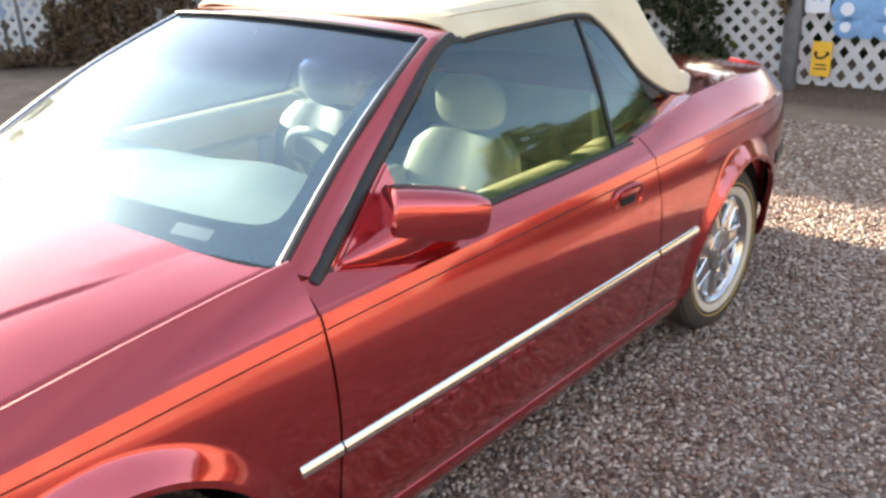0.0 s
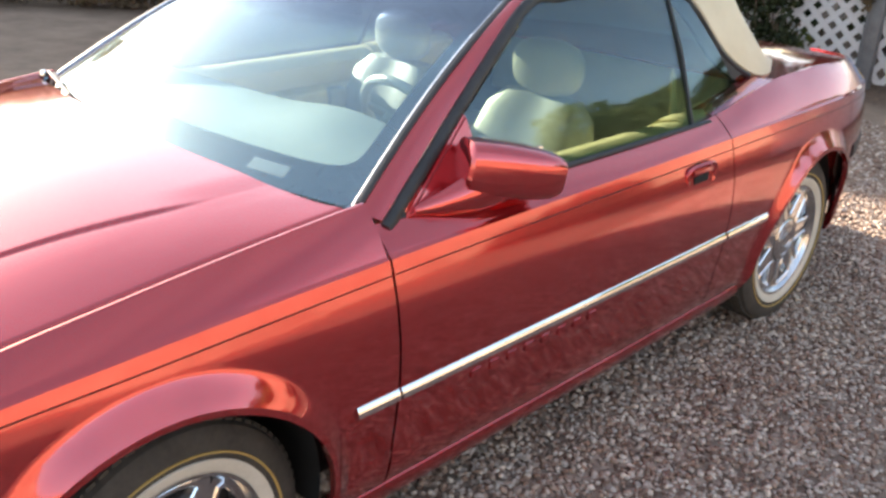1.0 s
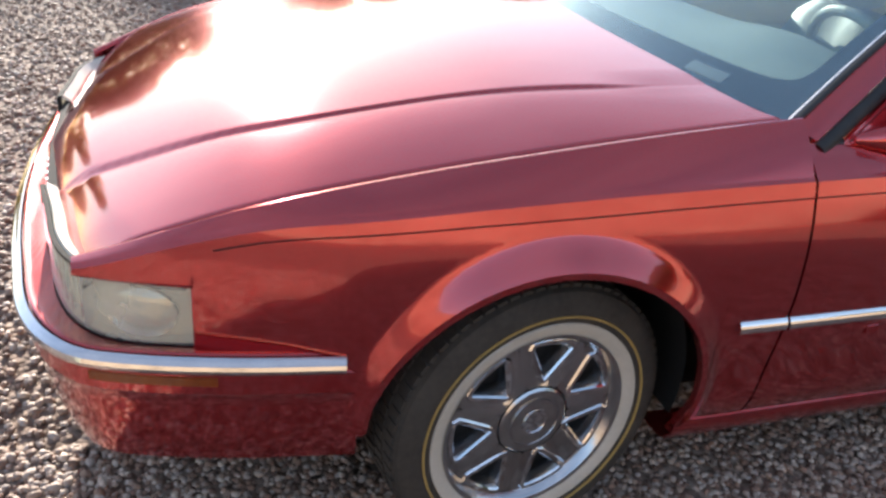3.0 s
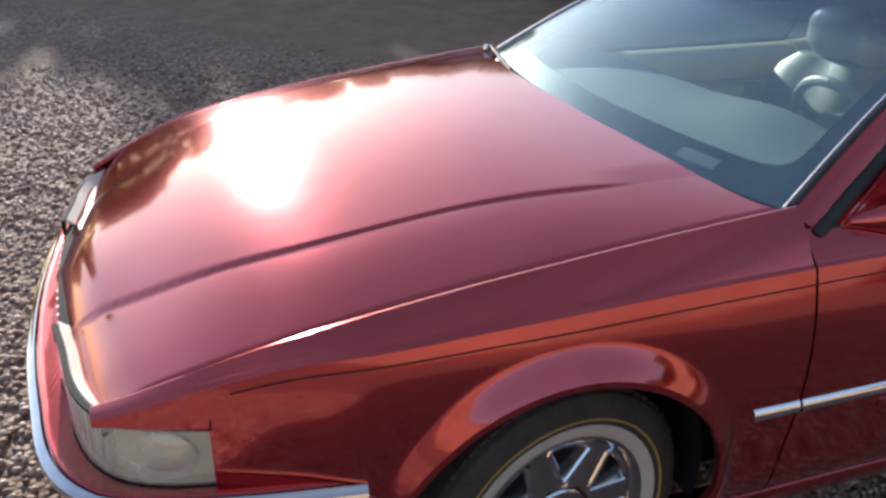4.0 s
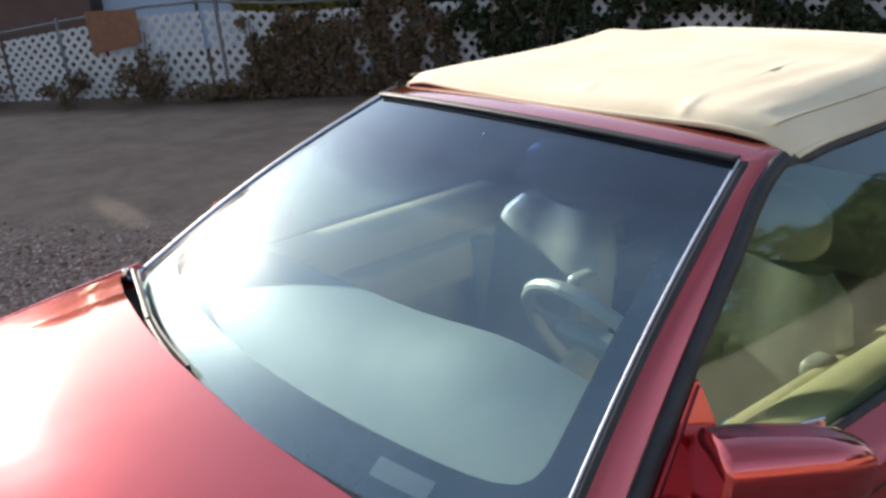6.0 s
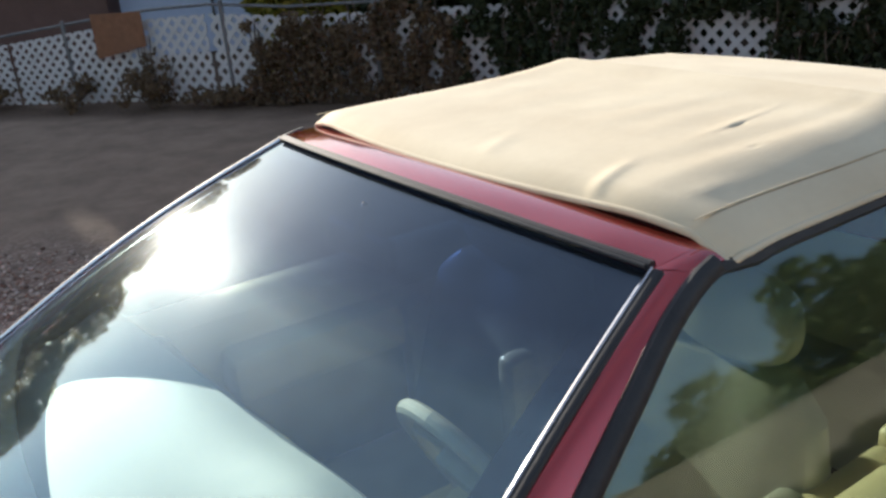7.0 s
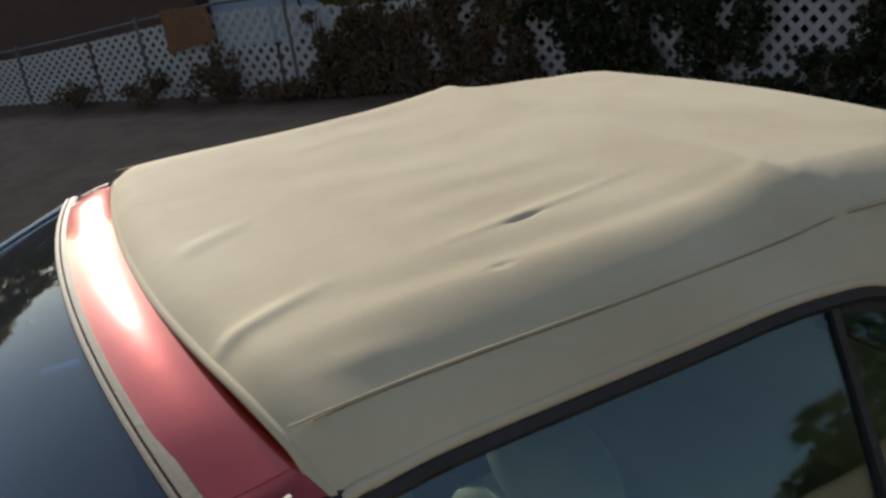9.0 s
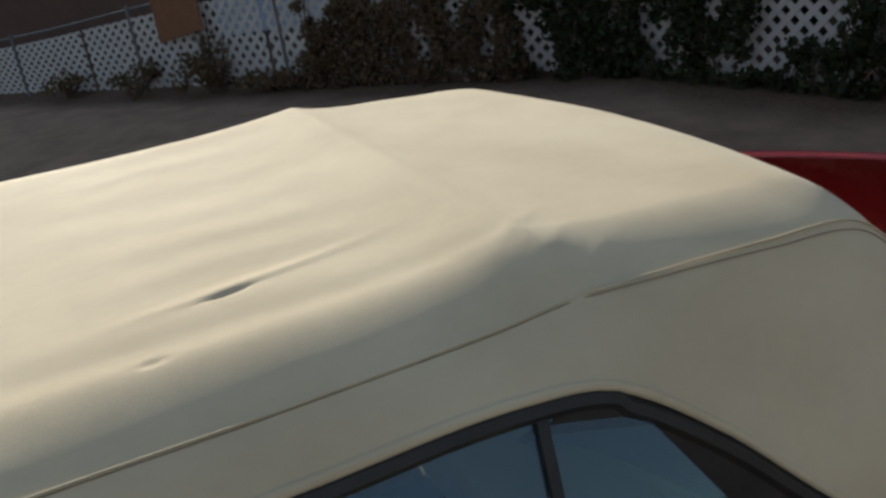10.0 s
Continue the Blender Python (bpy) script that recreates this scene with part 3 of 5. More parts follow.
# lamps and grille
LAMP = plan([(-0.652, 0.808), (-0.74, 0.785), (-0.82, 0.745), (-0.875, 0.68), (-0.912, 0.58), (-0.93, 0.45), (-0.952, 0.30), (-0.965, 0.0)], 90)
for side in (1, -1):
    lo, hi = 0, 31
    body = grid_shell(plan_sweep(LAMP[lo:hi], [(-0.004, 0.512), (-0.022, 0.518), (-0.032, 0.575), (-0.024, 0.634), (-0.006, 0.645)]), -0.008)
    lens = grid_shell(plan_sweep(LAMP[lo:hi], [(-0.006, 0.508), (0.004, 0.512), (0.007, 0.54), (0.005, 0.60), (0.0, 0.638), (-0.008, 0.645)]), -0.003)
    rim_d = (sweep([(p[0], p[1], 0.508) for p in LAMP[lo:hi]], [(-0.006, -0.005), (0.006, -0.005), (0.006, 0.003), (-0.006, 0.003)]),
                 sweep([(p[0], p[1], 0.645) for p in LAMP[lo:hi]], [(-0.005, -0.003), (0.005, -0.003), (0.005, 0.004), (-0.005, 0.004)]))
    q = LAMP[11]
    div = sweep([(q[0] + 0.012, q[1] + 0.01, 0.513), (q[0] + 0.012, q[1] + 0.01, 0.642)], oval(0.004, 0.02, 8), up=(0.6, 0.8, 0))
    inner = plan_sweep(LAMP[lo:hi], [(-0.010, 0.515)])[:, 0]
    ribs = join(*[sweep([(p[0], p[1], 0.520), (p[0], p[1], 0.634)], oval(0.0045, 0.0045, 6), up=(1, 0, 0)) for p in inner[12:30:2]])
    fix = (lambda d: d) if side > 0 else mirrored
    lamp = part("headlight", fix(body), LENS_WHITE, car, "clear headlight, brightened by a pale film")
    lens_ob = part("lens", fix(lens), LAMP_GLASS, lamp)
    lens_ob.visible_shadow = False
    for d in rim_d:
        part("bezel", fix(d), DARK, lamp)
    part("divider", fix(div), WHITE_PLASTIC, lamp)
    part("reflector_rib", fix(ribs), CHROME, lamp)
    q0, turn = inner[5], math.atan2(inner[2][1] - inner[8][1], inner[2][0] - inner[8][0])
    bowl = lathe([(0.047, -0.006), (0.048, 0.004), (0.044, 0.005), (0.036, -0.003), (0.024, -0.009), (0.010, -0.013), (0.009, 0.002), (0.0, 0.006)], 28)
    m = Matrix.Translation((q0[0], q0[1], 0.574)) @ Matrix.Rotation(turn, 4, "Z") @ Matrix.Diagonal((1.5, 0.8, 1.16, 1))
    part("reflector", fix(moved(bowl, m)), CHROME, lamp, "oval chrome reflector")
    for p in (LAMP[lo], LAMP[hi - 1]):
        part("bezel", fix(sweep([(p[0], p[1], 0.508), (p[0], p[1], 0.645)], oval(0.006, 0.006, 8), up=(1, 0, 0))), DARK, lamp)
# nose panel under the hood's edge, and the grille between the lamps
part("nose_panel", grid_shell(plan_sweep(LAMP[1:-1], [(-0.055, 0.52), (-0.055, 0.575), (-0.035, 0.606), (-0.012, 0.630), (-0.03, 0.636)]), -0.006), DARK, car)
grille = part("grille", grid_shell(plan_sweep(LAMP[32:-32], [(-0.008, 0.50), (0.0, 0.506), (0.0, 0.516), (-0.02, 0.52)]), -0.004), CHROME, car, "chrome egg-crate grille")
part("grille_top", grid_shell(plan_sweep(LAMP[32:-32], [(-0.05, 0.600), (-0.034, 0.604), (-0.032, 0.620), (-0.05, 0.626)]), -0.004), CHROME, grille)
for k in range(33, 58, 2):
    p = LAMP[k]
    part("grille_bar", sweep([(p[0] + 0.008, p[1], 0.512), (p[0] + 0.008, p[1], 0.616)], oval(0.0035, 0.008, 6), up=(0, 1, 0)), CHROME, grille)

# ---- door furniture and side trim ----
def side_point(x, z, out=0.0):
    w = float(st("W", x) * smooth_curve(PROF_Z, PROF_K, z) + flare(x, z))
    return (x, -(w + out), z)


STRIP = [(-0.004, -0.021), (0.009, -0.021), (0.0145, -0.017), (0.0160, -0.011), (0.0150, -0.004), (0.0115, 0.004), (0.0060, 0.011), (0.0, 0.017), (-0.004, 0.019)]
def side_strip(x0, x1, z, n):
    d = sweep([side_point(x, z, 0.0) for x in np.linspace(x0, x1, n)], STRIP)
    return d
both("side_moulding", side_strip(0.475, 0.597, 0.528, 4), CHROME, car, "bright chrome side moulding")
part("side_moulding", side_strip(0.604, 2.058, 0.528, 24), CHROME, door, "bright chrome side moulding")
part("side_moulding", mirrored(side_strip(0.604, 2.058, 0.528, 24)), CHROME, far_door)
both("side_moulding", side_strip(2.072, 2.355, 0.528, 6), CHROME, car)
def crease_line(x0, x1, n):
    """A painted line just under the shoulder crease."""
    pts = [Vector(side_point(x, float(st("C", x)) - 0.034 + 0.012 * float(step01(0.2, -0.6, x)), 0.0072)) for x in np.linspace(x0, x1, n)]
    return sweep(pts, [(-0.001, -0.0014), (0.0010, -0.0014), (0.0010, 0.0014), (-0.001, 0.0014)])


STRIPE = plain("maroon_stripe", (0.045, 0.006, 0.007), (0.07, 0.009, 0.010), 0.45)
both("pinstripe", crease_line(-0.62, 0.592, 40), STRIPE, car, "thin dark pinstripe")
both("pinstripe", crease_line(0.603, 2.06, 24), STRIPE, car, "thin dark pinstripe")
both("pinstripe", crease_line(2.07, 3.4, 30), STRIPE, car, "thin dark pinstripe")
# raised model name under the moulding, as plain blocks
for k in range(8):
    x = 0.86 + 0.068 * k
    y = side_point(x, 0.472)[1]
    part("name_block", box(x - 0.017, y - 0.0105, 0.461, x + 0.017, y - 0.002, 0.487, 0.002, 1), PAINT, door, "small raised letter block")


def handle(parent, flip):
    x0, x1, z0, z1 = 1.775, 1.945, 0.742, 0.820
    fix = mirrored if flip else (lambda d: d)
    y = side_point(1.86, 0.78)[1] - 0.005
    ring = []
    for t in np.linspace(0, 2 * np.pi, 33)[:-1]:
        c, s = math.cos(t), math.sin(t)
        k = 1 / max(abs(c) ** 4 + abs(s) ** 4, 1e-6) ** 0.25
        ring.append(((x0 + x1) / 2 + (x1 - x0) / 2 * c * k, (z0 + z1) / 2 + (z1 - z0) / 2 * s * k))
    cx, cz = (x0 + x1) / 2, (z0 + z1) / 2
    loops = []
    for sc, oy in ((1.0, 0.003), (0.985, -0.006), (0.93, -0.008), (0.80, -0.004), (0.76, 0.012)):
        loops.append([(cx + (a - cx) * sc, y + oy, cz + (b - cz) * (sc if sc > 0.9 else sc - 0.05)) for a, b in ring])
    v = [p for lp in loops for p in lp]
    n = len(ring)
    f = [(i * n + j, i * n + (j + 1) % n, (i + 1) * n + (j + 1) % n, (i + 1) * n + j) for i in range(len(loops) - 1) for j in range(n)]
    f.append(tuple((len(loops) - 1) * n + j for j in range(n)))
    h = part("door_handle", fix((v, f)), PAINT, parent, "recessed red pull handle")
    part("pull", fix(bm_data(box(x0 + 0.03, y - 0.009, 0.786, x1 - 0.025, y + 0.004, 0.807, 0.005))), PAINT, h)
    # near-black block stands in for the shade in the handle's hollow
    part("recess", fix(bm_data(box(x0 + 0.040, y - 0.0068, 0.760, x1 - 0.050, y + 0.012, 0.784, 0.002))), DARK, h)


handle(door, False)
handle(far_door, True)


def mirror(parent, flip):
    """A door mirror, half folded back: a rounded pod on a triangular sail."""
    fix = mirrored if flip else (lambda d: d)
    sail = [(0.690, -0.880, 0.905), (0.962, -0.790, 1.088), (0.985, -0.868, 0.905)]
    v = [tuple(p) for p in sail] + [(p[0], p[1] + 0.022, p[2]) for p in sail]
    bm = bmesh.new()
    bv = [bm.verts.new(p) for p in v]
    for q in ((0, 1, 2), (5, 4, 3), (0, 3, 4, 1), (1, 4, 5, 2), (2, 5, 3, 0)):
        bm.faces.new([bv[i] for i in q])
    bmesh.ops.bevel(bm, geom=bm.edges[:], offset=0.006, segments=2, affect="EDGES")
    s = part("mirror_sail", fix(bm_data(bm)), PAINT, parent)
    # pod: sections from the inner end to the tip
    a, b = Vector((0.865, -0.872, 0.996)), Vector((1.122, -0.974, 0.940))
    ax = (b - a).normalized()
    side = Vector((0, 0, 1)).cross(ax).normalized()
    upv = ax.cross(side).normalized()
    sec, n = [], 28
    for t, k in ((0.0, 0.55), (0.004, 0.80), (0.03, 0.95), (0.15, 1.0), (0.4, 1.0), (0.65, 0.96), (0.85, 0.86), (0.95, 0.70), (0.99, 0.45), (1.0, 0.12)):
        p = a + (b - a) * t
        rowp = []
        for j in range(n):
            c, q = math.cos(2 * math.pi * j / n), math.sin(2 * math.pi * j / n)
            e = 1 / max(abs(c) ** 3.2 + abs(q) ** 3.2, 1e-6) ** (1 / 3.2)
            hz = 0.068 if q > 0 else 0.066
            rowp.append(tuple(p + side * (0.062 * c * e * k) + upv * (hz * q * e * k)))
        sec.append(rowp)
    v = [p for r in sec for p in r]
    f = [(i * n + j, i * n + (j + 1) % n, (i + 1) * n + (j + 1) % n, (i + 1) * n + j) for i in range(len(sec) - 1) for j in range(n)]
    f += [tuple(range(n)), tuple((len(sec) - 1) * n + j for j in range(n))]
    pod = part("door_mirror", fix((v, f)), PAINT, parent, "red door mirror, half folded back")
    # stalk that flows from the sail into the pod
    pts = [Vector((0.72, -0.872, 0.915)), Vector((0.80, -0.885, 0.920)), Vector((0.88, -0.900, 0.935)), Vector((0.955, -0.915, 0.955))]
    vs2, fs2 = [], []
    for i, (p, r) in enumerate(zip(pts, (0.010, 0.032, 0.052, 0.060))):
        vs2 += [(p.x, p.y + 0.75 * r * math.cos(2 * math.pi * j / 12), p.z + r * math.sin(2 * math.pi * j / 12)) for j in range(12)]
    for i in range(3):
        fs2 += [(i * 12 + j, i * 12 + (j + 1) % 12, (i + 1) * 12 + (j + 1) % 12, (i + 1) * 12 + j) for j in range(12)]
    fs2 += [tuple(range(12)), tuple(36 + j for j in range(12))]
    part("mirror_arm", fix((vs2, fs2)), PAINT, pod)
    g = moved(bm_data(box(-0.085, -0.004, -0.042, 0.105, 0.004, 0.042, 0.003)), Matrix.Translation(a + (b - a) * 0.5 - side * 0.0 + Vector((0.024, 0.050, -0.004))) @ Matrix.Rotation(math.atan2(ax.y, ax.x), 4, "Z"))
    part("mirror_glass", fix(g), CHROME, pod)


mirror(door, False)
mirror(far_door, True)

# ---- windshield, pillars, header ----
def ws_point(u, v):
    """u from the cowl to the header, v from side to side."""
    yb, yt = 0.812, 0.598
    y = v * (yb * (1 - u) + yt * u)
    x = (0.452 + 0.133 * v * v) * (1 - u) + (1.258 + 0.046 * v * v) * u
    z = (0.948 - 0.010 * v * v) * (1 - u) + (1.346 - 0.023 * v * v) * u
    b = math.sin(math.pi * u) * 0.022
    return (x - b * 0.5, y, z + b)


US, VS = np.linspace(0, 1, 14), np.linspace(-1, 1, 29)
glass = part("windshield", grid_shell([[ws_point(u, v) for v in VS] for u in US], 0.005), WINDSHIELD, car, "dusty tinted windshield with a blue shade band")
glass.visible_shadow = False
rows = []
for a in np.linspace(0, 2 * math.pi, 161):
    c, q = math.cos(a), math.sin(a)
    m_in, m_out = (abs(c) ** 16 + abs(q) ** 16) ** (-1 / 16), 1 / max(abs(c), abs(q))
    v_in, u_in, v_out, u_out = 0.93 * c * m_in, 0.548 + 0.428 * q * m_in, c * m_out, 0.49 + 0.51 * q * m_out
    rows.append([tuple(Vector(ws_point(u_out + (u_in - u_out) * t, v_out + (v_in - v_out) * t)) + Vector((0.004, 0, -0.011))) for t in np.linspace(0, 1, 5)])
part("frit_band", grid_shell(rows, 0.002), BLACK_FRIT, car, "black border of the windshield")
# paper tag low on the glass at the driver's corner
P = np.array([[ws_point(u, v) for v in np.linspace(-0.735, -0.585, 4)] for u in np.linspace(0.045, 0.085, 3)]) + np.array([(0.003, 0, -0.0085)])
part("paper_tag", grid_shell(P, 0.0012), plain("grey_tag", (0.06, 0.075, 0.10), (0.09, 0.105, 0.13), 0.6), car, "small grey tag behind the glass")
# seals
both("chrome_trim", sweep([Vector(ws_point(u, -1.0)) + Vector((0.002, -0.004, 0.004)) for u in np.linspace(0.0, 1.0, 20)], oval(0.0038, 0.0040, 8)), CHROME, car, "chrome trim along the windshield")
both("pillar_seal", sweep([Vector(ws_point(u, -1.0)) + Vector((0.004, -0.014, 0.001)) for u in np.linspace(0.02, 1.0, 20)], oval(0.009, 0.006, 8)), RUBBER, car)
part("header_seal", sweep([Vector(ws_point(1.0, v)) + Vector((0.006, 0, 0.006)) for v in VS], oval(0.010, 0.007, 8)), RUBBER, car)
part("header_trim", sweep([Vector(ws_point(1.0, v)) + Vector((-0.007, 0, 0.009)) for v in VS], oval(0.0042, 0.0032, 8)), RUBBER, car, "thin black rubber trim over the windshield")


def pillar_out(u):
    k = [-0.03, 0, 0.35, 0.7, 0.88, 1.0, 1.05]
    return Vector((float(smooth_curve(k, [0.61, 0.632, 0.90, 1.15, 1.258, 1.345, 1.385], u)),
                   float(smooth_curve(k, [-0.871, -0.864, -0.775, -0.697, -0.662, -0.642, -0.638], u)),
                   float(smooth_curve(k, [0.898, 0.912, 1.077, 1.230, 1.290, 1.321, 1.326], u))))


rows = []
for u in np.linspace(0, 1, 16):
    A, B = Vector(ws_point(min(u * 1.0, 1), -1.0)) + Vector((0.006, -0.012, 0.001)), pillar_out(u)
    A = A + Vector((-0.012, 0, -0.008)) * (1 - u)
    rows.append([tuple(A.lerp(B, t) + Vector((-0.004, -0.003, 0.004)) * math.sin(math.pi * t)) for t in np.linspace(0, 1, 7)])
both("windshield_pillar", grid_shell(rows, -0.012), PAINT, car)


def roof_front(v):
    """The front hem of the soft top."""
    return Vector((1.348 + 0.069 * abs(v) ** 2.0, v * 0.645, 1.362 - 0.030 * abs(v) ** 2.5))


def header_at(t, v):
    """The red frame over the windshield, from the glass (t = 0) to under the hem (t = 1)."""
    return Vector(ws_point(1.0, v)).lerp(roof_front(v * (1 - 0.09 * t * abs(v) ** 3)) + Vector((0.03, 0, -0.014)), t) + Vector((0, 0, 0.007 * math.sin(math.pi * t) + 0.011 - 0.009 * (1 - t) * float(step01(0.8, 1.0, abs(v)))))


part("windshield_header", grid_shell([[tuple(header_at(t, v)) for v in np.linspace(-1, 1, 29)] for t in np.linspace(0, 1, 8)], 0.012), PAINT, car)
under_hem = Vector((1.435, -0.634, 1.314))
rows = []
for q in np.linspace(0, 1, 8):
    inner_q, outer_q = header_at(q, -1.0) + Vector((0, 0, -0.0006)), pillar_out(1.0).lerp(under_hem, q) + Vector((0, -0.002, 0.004)) * math.sin(math.pi * q)
    rows.append([tuple(inner_q.lerp(outer_q, t) + Vector((0, -0.002, 0.003)) * math.sin(math.pi * t)) for t in np.linspace(0, 1, 7)])
both("pillar_corner", grid_shell(rows, -0.010), PAINT, car)

# ---- soft top ----
TX = [1.41, 1.50, 1.60, 1.80, 2.00, 2.09, 2.20, 2.35, 2.50, 2.60, 2.75, 2.88, 2.94]
TOP = dict(
    zc=[1.384, 1.391, 1.393, 1.393, 1.398, 1.407, 1.391, 1.373, 1.346, 1.272, 1.15, 1.02, 0.975],
    zs=[1.368, 1.369, 1.367, 1.364, 1.364, 1.366, 1.360, 1.350, 1.325, 1.245, 1.10, 0.99, 0.965],
    ys=[0.590, 0.585, 0.580, 0.578, 0.575, 0.568, 0.564, 0.562, 0.550, 0.53, 0.51, 0.48, 0.44],
    yl=[0.650, 0.642, 0.640, 0.640, 0.642, 0.648, 0.668, 0.700, 0.738, 0.748, 0.69, 0.62, 0.56],
    zl=[1.319, 1.320, 1.321, 1.321, 1.319, 1.302, 1.222, 1.076, 0.985, 0.966, 0.972, 0.974, 0.974],
)


def top_at(x, a):
    """A point of the cloth: a runs from -1 (near hem) over the seam (0.72) and the crown to +1."""
    g = {k: float(smooth_curve(TX, v, x)) for k, v in TOP.items()}
    s, q = (-1 if a < 0 else 1), abs(a)
    if q <= 0.72:
        k = q / 0.72
        y = g["ys"] * k
        z = g["zc"] - (g["zc"] - g["zs"]) * (0.08 * k * k + 0.92 * max(0.0, (k - 0.78) / 0.22) ** 1.7)
    else:
        k = (q - 0.72) / 0.28
        y = g["ys"] + (g["yl"] - g["ys"]) * (k * 0.75 + 0.25 * math.sin(k * math.pi / 2))
        z = g["zs"] + (g["zl"] - g["zs"]) * (k ** 1.15)
    fx = max(0.0, 1 - (x - 1.41) / 0.6)
    xx = x - 0.068 * fx * (1 - min(1, y / 0.65) ** 2.0)
    if q > 0.78:
        xx += 0.036 * (1 - math.sqrt(max(0.0, 1 - ((q - 0.78) / 0.22) ** 2))) * max(0.0, 1 - (x - 1.41) / 0.11)
    xx += 0.09 * float(step01(2.15, 2.55, x)) * (1 - min(1.0, q / 0.8) ** 2)
    return xx, s * y, z


def top_relief(x, y):
    """Slack between the bows and a few creases of the cloth."""
    d = 0.0016 * noise.noise((x * 5, y * 4, 0.3)) + 0.0008 * noise.noise((x * 13, y * 3, 4.1))
    # pulled crease by the near front corner
    d += 0.0030 * math.exp(-((y + 0.41 - 0.35 * (x - 1.38)) / 0.016) ** 2) * float(step01(1.36, 1.40, x)) * float(step01(1.56, 1.44, x))
    d += 0.0022 * math.exp(-((y + 0.12 - 0.5 * (x - 1.38)) / 0.02) ** 2) * float(step01(1.38, 1.42, x)) * float(step01(1.55, 1.45, x))
    # fold along the near rail, and short pulls off the seam at its ends
    d -= 0.0018 * math.exp(-((y + 0.43 + 0.05 * (x - 1.8)) / 0.035) ** 2) * float(step01(1.45, 1.6, x)) * float(step01(2.25, 2.05, x))
    d += 0.0016 * math.exp(-((y + 0.535) / 0.02) ** 2) * (math.exp(-((x - 1.50) / 0.05) ** 2) + math.exp(-((x - 2.09) / 0.07) ** 2))
    # dent with a slit, and a small pit
    q = (y + 0.350) - 0.13 * (x - 1.80)
    d -= 0.0038 * math.exp(-((x - 1.795) / 0.026) ** 2 - (q / 0.0050) ** 2)
    d += 0.0016 * math.exp(-((x - 1.83) / 0.13) ** 2 - ((q - 0.016) / 0.012) ** 2)
    d -= 0.003 * math.exp(-((x - 1.698) / 0.008) ** 2 - ((y + 0.460) / 0.006) ** 2)
    # folds that run out from the rail at the rear bow, and shallow waves ahead of it
    for a in (0.0, 0.05, 0.10):
        d += 0.0008 * math.exp(-((y + 0.44 + a - 0.9 * (x - 2.10 - 0.4 * a)) / 0.012) ** 2 - ((x - 2.12 - 0.3 * a) / 0.05) ** 2)
    d += 0.0005 * math.sin(46 * y + 4 * x + 2.5 * noise.noise((x * 3, y * 4, 1.0))) * float(step01(1.55, 1.75, x)) * float(step01(2.08, 1.9, x)) * float(step01(-0.50, -0.35, y))
    # main bow across at the crown
    d += 0.0034 * math.exp(-((x - 2.105) / 0.013) ** 2) - 0.003 * float(step01(2.10, 2.16, x)) * float(step01(2.40, 2.2, x)) + 0.002 * math.exp(-((x - 2.50) / 0.03) ** 2)
    return d


xs = np.r_[1.41, 1.412, 1.415, 1.42, 1.425, np.linspace(1.43, 2.2, 92), np.linspace(2.21, 2.94, 44)]
aa = np.r_[np.linspace(-1, -0.72, 10)[:-1], np.linspace(-0.72, -0.30, 75)[:-1], np.linspace(-0.30, 0.72, 61), np.linspace(0.72, 1, 10)[1:]]
P = np.zeros((len(xs), len(aa), 3))
for i, x in enumerate(xs):
    for j, a in enumerate(aa):
        p = top_at(x, a)
        P[i, j] = (p[0], p[1], p[2] + (top_relief(p[0], p[1]) if abs(a) < 0.74 else 0) - 0.020 * max(0.0, 1 - (x - 1.41) / 0.05) ** 2.2)
soft_top = part("soft_top", grid_shell(P, 0.010), CLOTH, car, "cream cloth soft top, raised, with creases", angle=50)
# seams and hems
STITCH = plain("brown_thread", (0.26, 0.20, 0.13), (0.34, 0.27, 0.18), 0.8)
for s in (-1, 1):
    seam = [Vector(top_at(x, s * 0.722)) + Vector((0, s * 0.001, 0.001)) for x in np.linspace(1.412, 2.6, 60)]
    part("seam", sweep(seam, oval(0.0015, 0.0011, 8)), CLOTH, soft_top, "stitched seam bead")
    seam = [Vector(top_at(x, s * 0.733)) + Vector((0, s * 0.0005, 0.0)) for x in np.linspace(1.435, 2.6, 60)]
    part("stitching", sweep(seam, oval(0.0008, 0.0006, 6)), STITCH, soft_top, "dark stitching")
front = [Vector(top_at(1.415, a)) + Vector((-0.002, 0, -0.021)) for a in np.linspace(-0.94, 0.94, 60)]
near = [Vector(top_at(x, -1.0)) + Vector((0, 0.003, 0.001)) for x in np.linspace(2.62, 1.42, 60)]
turn = [Vector(top_at(1.414, a)) + Vector((-0.001 * k, 0.003 * (1 - k), 0.001 - 0.021 * k)) for k, a in zip(np.linspace(0, 1, 12), np.linspace(-0.998, -0.945, 12))]
loop = near + turn + front[1:-1] + [Vector((p.x, -p.y, p.z)) for p in reversed(near + turn)]
part("hem", sweep(loop, oval(0.0062, 0.0058, 10)), CLOTH, soft_top, "rolled cloth hem")
part("front_gap_seal", sweep([p + Vector((0.016, 0, -0.010)) for p in front], oval(0.008, 0.006, 8)), RUBBER, soft_top)

# ---- side windows ----
def side_window(bottom, top, bow=0.012, nu=12, nv=12):
    rows = []
    for u in np.linspace(0, 1, nu):
        rows.append([tuple(Vector(bottom[0]).lerp(Vector(bottom[1]), v).lerp(Vector(top[0]).lerp(Vector(top[1]), v), u) + Vector((0, -bow, bow * 0.3)) * math.sin(math.pi * u)) for v in np.linspace(0, 1, nv)])
    return rows


